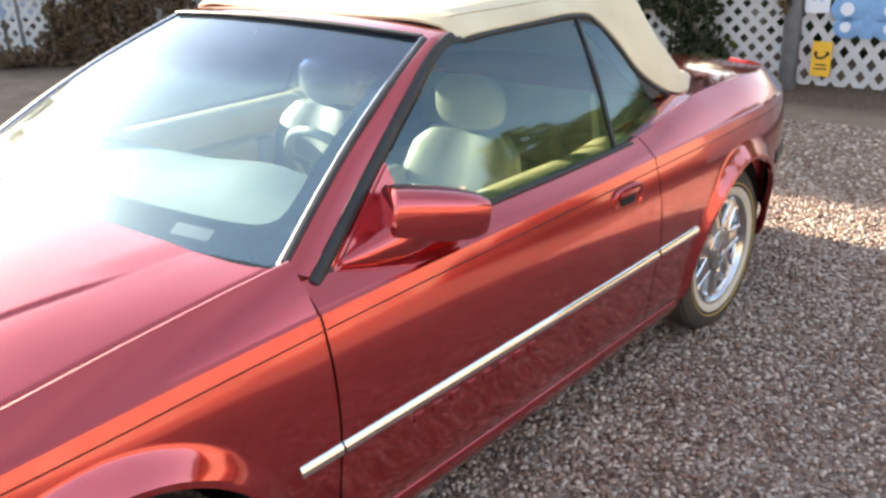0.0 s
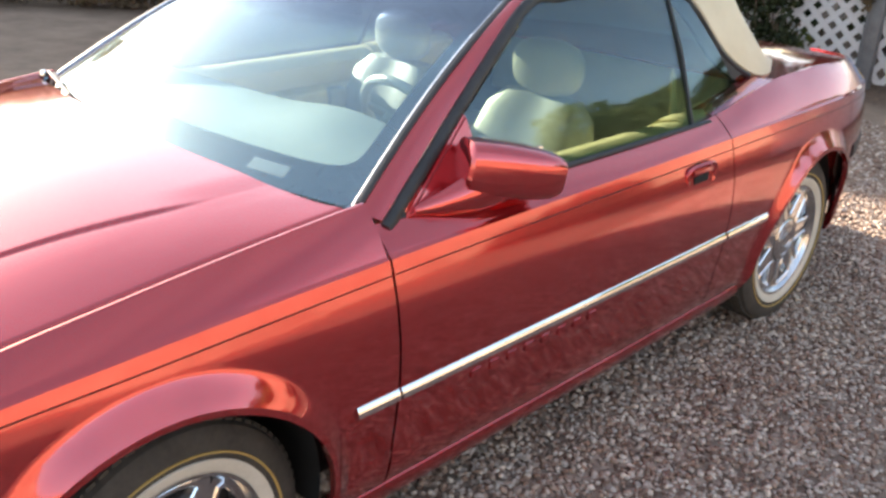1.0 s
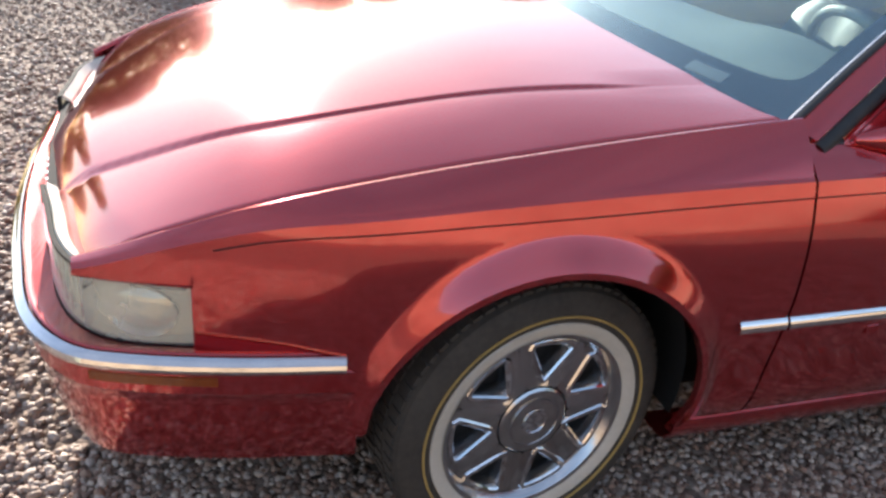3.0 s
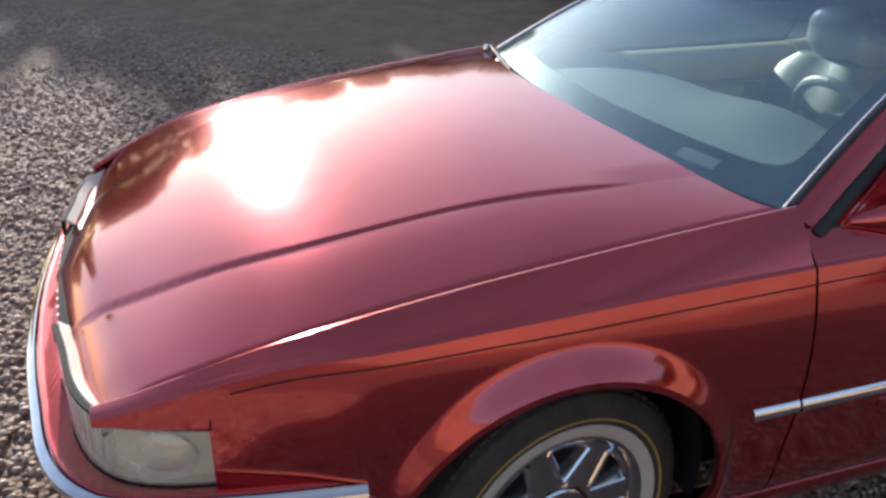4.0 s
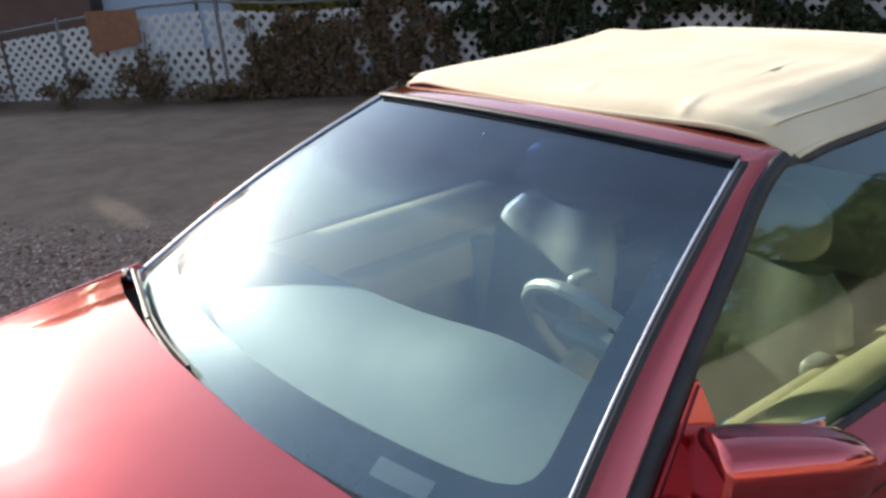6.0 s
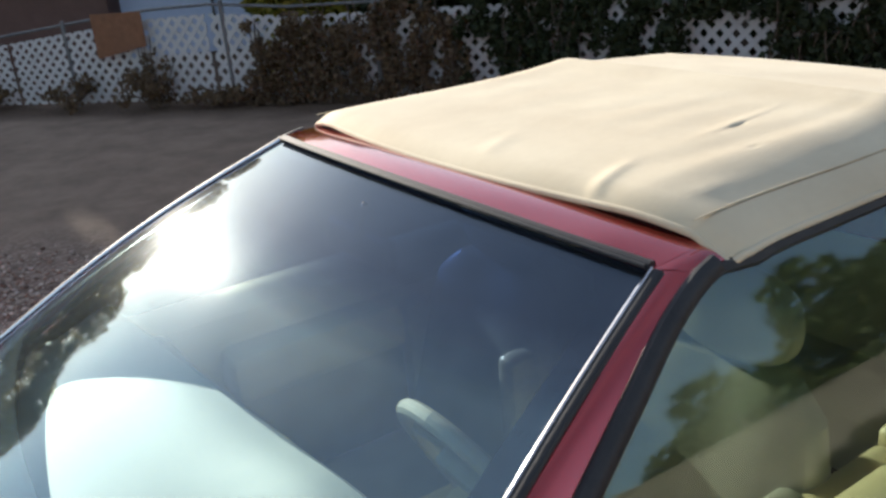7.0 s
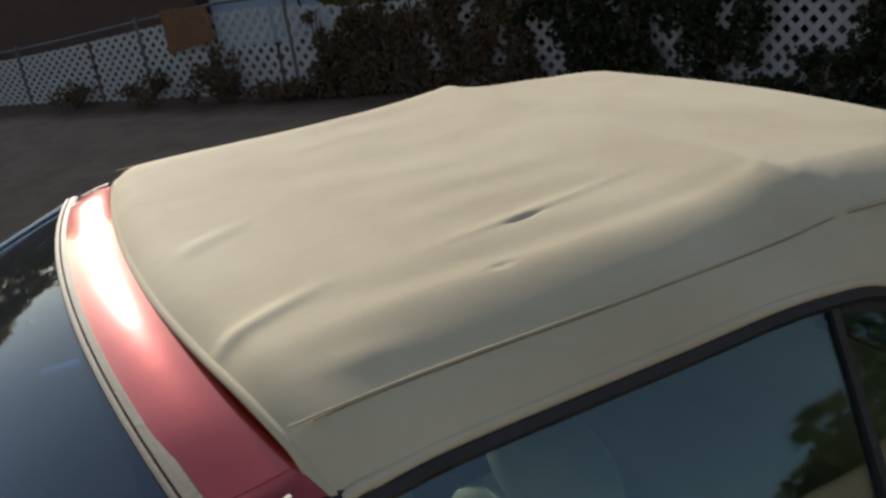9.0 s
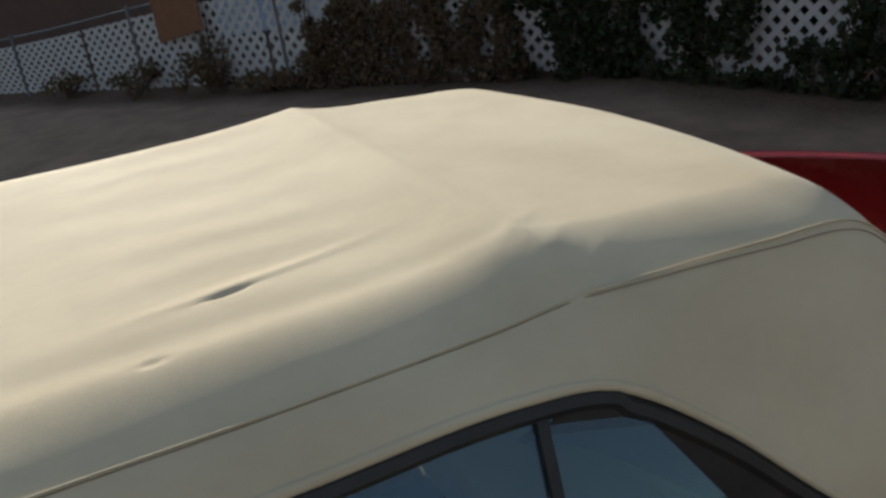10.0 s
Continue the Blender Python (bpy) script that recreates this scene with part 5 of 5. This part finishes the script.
def lattice(width, height, pitch=0.108, slat=0.050):
    """Crossed slats clipped to the panel: (verts, faces), in the x-z plane."""
    vs, fs = [], []
    for layer, sg in ((0, 1), (1, -1)):
        y = -0.005 + 0.010 * layer
        c = -height
        while c < width + height:
            # centre line x = c + sg*z (for sg>0) or x = c - z + height
            pts = []
            for off in (-slat * 0.707, slat * 0.707):
                base = c + off
                seg = []
                for z in (0.0, height):
                    x = base + z if sg > 0 else base + (height - z)
                    seg.append([x, z])
                pts.append(seg)
            poly = [pts[0][0], pts[1][0], pts[1][1], pts[0][1]]
            # clip to 0..width
            for lim, keep in ((0.0, 1), (width, -1)):
                outp = []
                for p, q in zip(poly, poly[1:] + poly[:1]):
                    ip, iq = (p[0] - lim) * keep >= 0, (q[0] - lim) * keep >= 0
                    if ip:
                        outp.append(p)
                    if ip != iq:
                        t = (lim - p[0]) / (q[0] - p[0])
                        outp.append([lim, p[1] + t * (q[1] - p[1])])
                poly = outp
                if len(poly) < 3:
                    break
            if len(poly) >= 3:
                o, n = len(vs), len(poly)
                vs += [(p[0], y - 0.004, p[1]) for p in poly] + [(p[0], y + 0.004, p[1]) for p in poly]
                fs += [tuple(o + k for k in range(n)), tuple(o + n + k for k in reversed(range(n)))]
                fs += [(o + k, o + n + k, o + n + (k + 1) % n, o + (k + 1) % n) for k in range(n)]
            c += pitch * 1.414
    return vs, fs


def rail_height(d):
    """Height of the fence rail, d metres along it: the fence sinks towards its far end."""
    return float(np.interp(d, [0, 6.0, 7.4, 8.4, 9.8, 11.1, 12.0, 13.0, 24.0, 24.5], [0.66, 0.72, 0.78, 0.86, 1.00, 1.12, 1.14, 1.06, 1.06, 1.06]))


POST_AT = {2: (1.6,), 3: (0.9,), 4: (0.2, 2.6)}
along = 0.0
for k, (a, b) in enumerate(zip(FENCE, FENCE[1:])):
    L = math.hypot(b[0] - a[0], b[1] - a[1])
    ang = math.degrees(math.atan2(b[1] - a[1], b[0] - a[0]))
    tall = 0.31 if k >= 8 else 0.0
    f = thing("lattice_fence", "white plastic lattice fence panel between posts, partly overgrown", "fence", group="lattice fence along the road")
    f.matrix_basis = pose(a[0], a[1], GROUND_Z, 0, 0, ang)
    v, q = lattice(L - 0.06, 0.90)
    v = [(x + 0.03, y + 0.006 * math.sin(3 * x + k), 0.05 + z * (rail_height(along + x) + tall - 0.15) / 0.90) for x, y, z in v]
    part("lattice", (v, q), WHITE_PLASTIC, f, smooth=False)
    part("top_rail", sweep([(x, 0.012, rail_height(along + x) + tall) for x in np.linspace(0, L, 9)], oval(0.017, 0.017, 8)), POST, f)
    for x in POST_AT.get(k, (0.0,)):
        h = rail_height(along + x) + tall + 0.05
        part("post", moved(lathe([(0.0, h), (0.024, h), (0.027, h - 0.02), (0.027, 0.0)], 12), Matrix.Translation((x, 0, 0)) @ Matrix.Rotation(radians(90), 4, "X")), POST, f)
    along += L


# ---- plants ----
def leaf_cloud(rng, centres, radii, count, size, flat=0.6):
    """Small bent leaves spread through ellipsoids."""
    k = rng.integers(0, len(centres), count)
    d = rng.normal(size=(count, 3))
    d /= np.linalg.norm(d, axis=1, keepdims=True)
    p = np.asarray(centres)[k] + d * (np.asarray(radii)[k] * rng.uniform(0.35, 1.0, (count, 1)) ** 0.6)
    a = rng.normal(size=(count, 3))
    a /= np.linalg.norm(a, axis=1, keepdims=True)
    b = np.cross(a, rng.normal(size=(count, 3)))
    b /= np.linalg.norm(b, axis=1, keepdims=True)
    s = size * rng.uniform(0.6, 1.4, (count, 1))
    c = np.cross(a, b)
    V = np.stack([p - a * s, p + b * s * flat + c * s * 0.2, p + a * s, p - b * s * flat + c * s * 0.2], 1)
    i = np.arange(count)[:, None] * 4
    F = np.concatenate([i + [[0, 1, 2]], i + [[0, 2, 3]]])
    V[:, :, 2] = np.maximum(V[:, :, 2], 0.01)
    return V.reshape(-1, 3), F


def stems(name, base, tips, r, parent):
    """Bent tapering limbs from one base, each a part."""
    for t in tips:
        b, t = Vector(base), Vector(t)
        path = [b.lerp(t, q) + Vector((0.03, -0.02, 0.05)) * math.sin(math.pi * q) for q in np.linspace(0, 1, 5)]
        v, f = sweep(path, oval(1, 1, 6), up=(0.3, 1, 0.1))
        v = [tuple(path[k // 6] + (Vector(p) - path[k // 6]) * r * (1.3 - 0.9 * (k // 6) / 4)) for k, p in enumerate(v)]
        part(name, (v, f), BARK, parent)


def fence_point(s, off=0.0):
    """A point s metres along the fence, off metres towards the yard."""
    for a, b in zip(FENCE, FENCE[1:]):
        L = math.hypot(b[0] - a[0], b[1] - a[1])
        if s <= L or b == FENCE[-1]:
            t = s / L
            dx, dy = (b[0] - a[0]) / L, (b[1] - a[1]) / L
            return a[0] + (b[0] - a[0]) * t + dy * off, a[1] + (b[1] - a[1]) * t - dx * off
        s -= L


def shrub(name, label, s, off, width, height, leaves, size, material, rng, twigs=7, depth=0.3):
    x, y = fence_point(s, off)
    t = thing(name, label, "shrub", (x, y, GROUND_Z))
    cs, rs = [], []
    for k in range(9):
        ax, ay = fence_point(s + rng.uniform(-0.5, 0.5) * width, off + rng.uniform(-depth, depth))
        cs.append((ax - x, ay - y, rng.uniform(0.25, 0.85) * height))
        rs.append((rng.uniform(0.18, 0.4) * width, rng.uniform(0.18, 0.4) * width, rng.uniform(0.18, 0.35) * height))
    stems("stem", (0, 0, 0), cs[:twigs], 0.012, t)
    V, F = leaf_cloud(rng, cs, rs, leaves, size)
    ob = stuff_mesh("foliage", V, F, material)
    ob.parent = t
    return t


# openings in the overgrowth where the white lattice shows: centre and half size along the fence and up
GAPS = [(14.0, 0.43, 0.12, 0.20, -0.5), (14.74, 0.48, 0.08, 0.28, 0.25), (15.24, 0.36, 0.17, 0.40, -0.35), (16.53, 0.35, 0.13, 0.38, -0.6),
        (17.06, 0.62, 0.12, 0.18, 0.0), (17.2, 0.17, 0.16, 0.13, -0.5), (17.56, 0.32, 0.2, 0.22, 0.0), (17.88, 0.60, 0.42, 0.30, 0.0), (16.72, 0.86, 0.1, 0.16, 0.3),
        (12.2, 0.6, 0.35, 0.4, 0.0), (12.84, 0.84, 0.10, 0.18, 0.6), (13.55, 0.92, 0.11, 0.14, 0.3), (14.42, 0.78, 0.10, 0.15, 0.2), (15.05, 0.98, 0.16, 0.10, 0.0), (18.75, 0.9, 0.25, 0.10, 0.0), (19.62, 0.40, 0.30, 0.26, 0.0), (19.4, 0.85, 0.2, 0.12, 0.0), (20.62, 0.50, 0.32, 0.55, -0.3)]


def vine(label, s0, s1, height, leaves, size, material, rng, foot=0.0):
    """Overgrowth hanging on the fence between s0 and s1: wandering twigs and small leaves, thin over the gaps."""
    x, y = fence_point((s0 + s1) / 2)
    t = thing("vine", label, "vine", (x, y, GROUND_Z), group="overgrowth on the lattice fence")

    def place(s, z, off):
        a, b = fence_point(s, off)
        return (a - x, b - y, z)

    def covered(s, z):
        e = 0.12 * noise.noise((s * 7, z * 7, 3.3))
        return all(((s - g[0] - g[4] * (z - g[1])) / g[2]) ** 2 + ((z - g[1]) / g[3]) ** 2 > 1.0 + 4 * e for g in GAPS)

    twigs = []
    for k in range(int((s1 - s0) * 26)):
        s, z, pts = rng.uniform(s0, s1), 0.0, []
        top, lean = height * rng.uniform(0.4, 1.1), rng.uniform(-0.5, 0.5)
        o = rng.uniform(0.03, 0.16)
        while z < top:
            pts.append(place(s, z, o + 0.02 * math.sin(9 * z + k)))
            z += 0.12
            s += lean * 0.12 + rng.uniform(-0.04, 0.04)
            if not covered(s, z):
                break
        if len(pts) > 2:
            twigs.append(sweep(pts, oval(0.006, 0.006, 4), up=(0.3, 1, 0.1)))
    tagged(part("stem", join(*twigs), BARK, t), kind="stuff")
    cs = []
    while len(cs) < leaves // 14:
        s, z = rng.uniform(s0 - 0.05, s1 + 0.05), height * rng.uniform(0.0, 1.0) ** 0.9
        if covered(s, z) and z < height * (0.75 + 0.3 * noise.noise((s * 3, 1.7, 0.2))):
            cs.append(place(s, max(z, 0.03), rng.uniform(0.03, 0.05 + 0.18 * (1 - z / height))))
    V, F = leaf_cloud(rng, cs, [(0.07, 0.07, 0.08)] * len(cs), leaves, size)
    ob = stuff_mesh("foliage", V, F, material)
    ob.parent = t


rng = np.random.default_rng(11)
DRY, DRK = "dry brown vine tangled over the white lattice fence", "dark leafy vine covering most of the white lattice fence"
for s0, s1, h, n, sz, m, lab in (
    (12.45, 13.3, 1.25, 4200, 0.030, LEAF_DRY, DRY),
    (13.3, 14.2, 1.2, 3800, 0.030, LEAF_DRY, DRY),
    (14.2, 15.05, 1.3, 3600, 0.032, LEAF_DRY, DRY),
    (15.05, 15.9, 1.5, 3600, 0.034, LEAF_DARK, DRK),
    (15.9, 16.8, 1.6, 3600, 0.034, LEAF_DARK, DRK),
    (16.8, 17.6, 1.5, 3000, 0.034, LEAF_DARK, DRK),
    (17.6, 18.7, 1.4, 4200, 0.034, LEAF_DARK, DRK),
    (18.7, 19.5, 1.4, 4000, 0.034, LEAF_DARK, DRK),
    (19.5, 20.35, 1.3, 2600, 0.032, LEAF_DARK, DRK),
    (20.35, 20.9, 1.2, 420, 0.028, LEAF_DRY, "thin dry vine climbing the white lattice fence"),
    (11.0, 11.35, 0.9, 500, 0.026, LEAF_DRY, "thin dry vine climbing the white lattice fence"),
):
    vine(lab, s0, s1, h, int(n * 0.8), sz, m, rng)
for s, w, h, n, sz, m, lab in (
    (8.6, 0.6, 0.30, 500, 0.030, LEAF_DRY, "dry brown weeds at the foot of the lattice fence"),
    (9.9, 0.55, 0.42, 700, 0.030, LEAF_DRY, "dry brown weeds at the foot of the lattice fence"),
    (11.1, 0.5, 0.50, 700, 0.030, LEAF_DRY, "dry brown weeds at the foot of the lattice fence"),
    (12.0, 0.7, 0.26, 800, 0.030, LEAF_DRY, "dry brown weeds at the foot of the lattice fence"),
    (20.35, 0.45, 0.42, 800, 0.03, LEAF_GREEN, "small green shrub at the foot of the fence"),
):
    shrub("shrub", lab, s, 0.16, w, h, n, sz, m, rng)


def tree(x, y, height, spread, leaves, size, material, rng, label, low=0.12):
    t = thing("tree", label, "tree", (x, y, GROUND_Z))
    tips, cs, rs = [], [], []
    for k in range(13):
        a = rng.uniform(0, 6.28)
        r = spread * rng.uniform(0.15, 0.8)
        z = height * rng.uniform(low, 0.88)
        cs.append((r * math.cos(a), r * math.sin(a), z))
        rs.append((spread * rng.uniform(0.25, 0.5), spread * rng.uniform(0.25, 0.5), height * rng.uniform(0.10, 0.2)))
    th = height * 0.55
    trunk = [(0.10 * height * 0.5 * math.sin(3 * q) * q * 0.3, 0.05 * q, th * q) for q in np.linspace(0, 1, 7)]
    vs, fs, n = [], [], 10
    for i, p in enumerate(trunk):
        r = 0.035 * height * (1 - 0.6 * i / 6)
        vs += [(p[0] + r * math.cos(6.283 * j / n), p[1] + r * math.sin(6.283 * j / n), p[2]) for j in range(n)]
    fs = [(i * n + j, i * n + (j + 1) % n, (i + 1) * n + (j + 1) % n, (i + 1) * n + j) for i in range(6) for j in range(n)]
    part("trunk", (vs, fs), BARK, t)
    stems("limb", trunk[3], cs[:9], 0.03, t)
    V, F = leaf_cloud(rng, cs, rs, leaves, size)
    ob = stuff_mesh("crown", V, F, material)
    ob.parent = t
    return t


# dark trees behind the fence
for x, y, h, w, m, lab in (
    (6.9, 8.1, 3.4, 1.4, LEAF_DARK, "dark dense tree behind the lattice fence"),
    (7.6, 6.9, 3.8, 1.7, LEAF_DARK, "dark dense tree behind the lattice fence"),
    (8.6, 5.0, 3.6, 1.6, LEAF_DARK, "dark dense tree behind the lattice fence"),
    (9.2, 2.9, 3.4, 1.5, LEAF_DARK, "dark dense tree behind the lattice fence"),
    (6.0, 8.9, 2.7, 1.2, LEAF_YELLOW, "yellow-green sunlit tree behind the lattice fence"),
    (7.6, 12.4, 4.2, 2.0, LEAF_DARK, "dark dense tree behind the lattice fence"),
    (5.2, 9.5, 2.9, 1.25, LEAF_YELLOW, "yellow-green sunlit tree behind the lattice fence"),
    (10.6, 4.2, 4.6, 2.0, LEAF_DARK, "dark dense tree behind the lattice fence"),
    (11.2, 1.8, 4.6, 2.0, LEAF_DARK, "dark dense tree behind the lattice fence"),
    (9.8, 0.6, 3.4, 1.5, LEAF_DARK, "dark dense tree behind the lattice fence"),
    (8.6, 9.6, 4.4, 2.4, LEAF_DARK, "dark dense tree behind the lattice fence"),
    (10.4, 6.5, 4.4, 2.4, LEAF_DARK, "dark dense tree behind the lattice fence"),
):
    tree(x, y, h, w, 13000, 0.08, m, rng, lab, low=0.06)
# tall trees beyond the houses, mirrored in the hood; the last is added to shade the road
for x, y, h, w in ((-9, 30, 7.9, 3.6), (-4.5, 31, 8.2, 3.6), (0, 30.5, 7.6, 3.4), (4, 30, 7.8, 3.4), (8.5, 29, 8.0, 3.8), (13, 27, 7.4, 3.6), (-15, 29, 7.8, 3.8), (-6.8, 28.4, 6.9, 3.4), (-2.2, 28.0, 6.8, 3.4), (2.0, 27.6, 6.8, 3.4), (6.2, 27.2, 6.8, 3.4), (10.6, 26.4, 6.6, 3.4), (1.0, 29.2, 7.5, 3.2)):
    tree(x, y, h, w, 7000, 0.16, LEAF_BACKLIT, rng, "broad tree beyond the houses, backlight put into its yellow-brown leaves")
# trees across the yard, mirrored in the side glass
for x, y, h, w in ((17, -13.5, 6.6, 3.4), (21, -12, 7.6, 3.6), (15, -17, 5.6, 3.2), (25, -9, 7.2, 3.6), (9, -24, 4.6, 3.2), (-6, -26, 5.5, 3.6)):
    tree(x, y, h, w, 8000, 0.16, LEAF_GREEN, rng, "broad green tree across the yard")


def palm(x, y, h, rng):
    t = thing("palm_tree", "fan palm with a slim trunk across the yard", "tree", (x, y, GROUND_Z))
    part("trunk", moved(lathe([(0.17, 0.0), (0.14, -h * 0.3), (0.12, -h * 0.7), (0.13, -h)], 12), Matrix.Rotation(radians(-90), 4, "X")), BARK, t)
    ds = []
    for k in range(46):
        a, e = rng.uniform(0, 6.28), rng.uniform(-0.9, 1.3)
        d = Vector((math.cos(a) * math.cos(e), math.sin(a) * math.cos(e), math.sin(e)))
        base = Vector((0, 0, h)) + d * 0.5
        side = d.cross(Vector((0, 0, 1))).normalized()
        upv = side.cross(d)
        for q in np.linspace(-1.1, 1.1, 11):
            w = (d * math.cos(q) + side * math.sin(q)).normalized()
            tip = base + w * 0.65 + Vector((0, 0, -0.12))
            ds.append(([tuple(base), tuple(base + w * 0.35 + side.cross(w) * 0.02 + upv * 0.02 + side * 0.025), tuple(tip), tuple(base + w * 0.35 - side * 0.025)], [(0, 1, 2, 3)]))
    part("crown", join(*ds), LEAF_GREEN, t, smooth=False)


palm(12.5, -12.5, 4.2, rng)

# ---- houses behind the fence ----
def house(name, label, x, y, w, d, h, turn, wall_m):
    t = thing(name, label, "house", (x, y, GROUND_Z))
    t.rotation_euler = (0, 0, radians(turn))
    part("wall", box(-w / 2, -d / 2, 0, w / 2, d / 2, h, 0.01, 1), wall_m, t, smooth=False)
    bm = bmesh.new()
    o = 0.35
    pts = [(-w / 2 - o, -d / 2 - o, h), (w / 2 + o, -d / 2 - o, h), (w / 2 + o, d / 2 + o, h), (-w / 2 - o, d / 2 + o, h), (-w / 2 - o, 0, h + 0.35), (w / 2 + o, 0, h + 0.35)]
    bv = [bm.verts.new(p) for p in pts]
    for q in ((0, 1, 5, 4), (2, 3, 4, 5), (0, 4, 3), (1, 2, 5), (3, 2, 1, 0)):
        bm.faces.new([bv[i] for i in q])
    part("roof", bm, ROOFING, t, smooth=False)
    return t


blue = house("house", "blue-grey house with a meter on its wall, behind the fence", 6.6, 15.7, 2.3, 4.0, 1.9, -35, BLUE_WALL)
meter = part("meter_box", box(0.18, -2.09, 1.10, 0.36, -1.995, 1.38, 0.015), POST, blue, "grey electricity meter")
part("meter_dome", moved(lathe([(0.0, -0.10), (0.055, -0.09), (0.075, -0.06), (0.078, 0.0)], 20), Matrix.Translation((0.27, -2.09, 1.28))), CHROME, meter)
part("conduit", sweep([(0.52, -2.03, 0.1), (0.52, -2.03, 1.0), (0.52, -2.03, 1.9)], oval(0.025, 0.025, 8), up=(0, 1, 0)), POST, blue, "grey conduit pipe")
house("house", "dark brown shed behind the fence", 2.5, 18.2, 7.6, 4.0, 1.9, -38, BROWN_WALL)

# rug thrown over the rail
rx, ry = fence_point(10.78, 0.06)
rug = thing("rug", "brown rug hung over the fence rail", "rug", (rx, ry, GROUND_Z))
rug.rotation_euler = (0, 0, radians(-53))
rows = []
for t in np.linspace(0, 1, 10):
    rows.append([(q, -0.05 - 0.02 * math.sin(9 * q) * t, rail_height(10.78) + 0.03 - 0.46 * t + 0.18 * q * t) for q in np.linspace(-0.36, 0.36, 10)])
part("cloth", grid_shell(rows, 0.012), RUG, rug)


# plain unseen wall, added behind the camera to close the yard and warm the paint's reflections
yw = part("wall_yard", join(bm_data(box(-16, -9.4, GROUND_Z - 0.1, 26, -9.2, 2.35, 0.01, 1)), bm_data(box(-16.03, -9.45, 2.35, 26.03, -9.15, 2.43, 0.015, 1))), STUCCO, smooth=False)
tagged(yw, "plain tan stucco yard wall in full sun, added unseen for reflections", "wall", kind="structure")


# signs on the right-hand fence
def fence_sign(s, z0, w, h, label, mat):
    x, y = fence_point(s, 0.03)
    x2, y2 = fence_point(s + 0.1, 0.03)
    t = thing("sign", label, "sign", (x, y, z0))
    t.rotation_euler = (0, 0, math.atan2(y2 - y, x2 - x))
    part("board", box(-w / 2, -0.004, 0, w / 2, 0.004, h, 0.002, 1), mat, t, smooth=False)
    return t


S_GATE = 20.97
sg = fence_sign(S_GATE + 0.25, 0.10, 0.165, 0.30, "yellow telephone sign on the white lattice fence", YELLOW)
hand = [(0.05 * math.cos(a - 0.25), -0.008, 0.20 + 0.042 * math.sin(a)) for a in np.linspace(math.pi + 0.2, 2 * math.pi - 0.2, 9)]
part("handset", join(sweep(hand, oval(0.009, 0.004, 8), up=(0, 1, 0)), bm_data(box(-0.062, -0.010, 0.185, -0.034, -0.004, 0.215, 0.003)), bm_data(box(0.034, -0.010, 0.185, 0.062, -0.004, 0.215, 0.003))), BLACK_INK, sg, "black handset mark")
part("text_bar", box(-0.055, -0.0065, 0.06, 0.055, -0.004, 0.072, 0.001, 1), BLACK_INK, sg)
part("text_bar", box(-0.045, -0.0065, 0.095, 0.045, -0.004, 0.107, 0.001, 1), BLACK_INK, sg)
sg = fence_sign(S_GATE + 0.17, 0.64, 0.20, 0.26, "white and blue notice on the lattice fence", SIGN_WHITE)
for k in (-0.03, 0.03):
    part("text_bar", box(k - 0.010, -0.0065, 0.10, k + 0.010, -0.004, 0.22, 0.001, 1), SIGN_BLUE, sg)
bf = fence_sign(S_GATE + 0.58, 0.44, 0.10, 0.34, "blue butterfly-shaped ornament on the lattice fence", SIGN_BLUE)
for k in (-1, 1):
    for zz, r in ((0.24, 0.15), (0.09, 0.12)):
        d = lathe([(0.0, -0.008), (r * 0.9, -0.008), (r, -0.002), (r * 0.9, 0.004), (0.0, 0.004)], 24)
        part("wing", moved(d, Matrix.Translation((k * 0.15, 0, zz)) @ Matrix.Diagonal((1.0, 1, 0.8, 1))), SIGN_BLUE, bf)
        part("spot", moved(lathe([(0.0, -0.012), (r * 0.35, -0.011), (r * 0.38, -0.007)], 16), Matrix.Translation((k * 0.17, 0, zz))), SIGN_WHITE, bf)
gx, gy = fence_point(S_GATE, 0.02)
gp = thing("gate_post", "tall grey metal gate post in the fence", "post", (gx, gy, GROUND_Z))
part("pole", box(-0.05, -0.05, 0, 0.05, 0.05, 1.7, 0.008), POST, gp)
part("cap", box(-0.06, -0.06, 1.7, 0.06, 0.06, 1.73, 0.008), POST, gp)
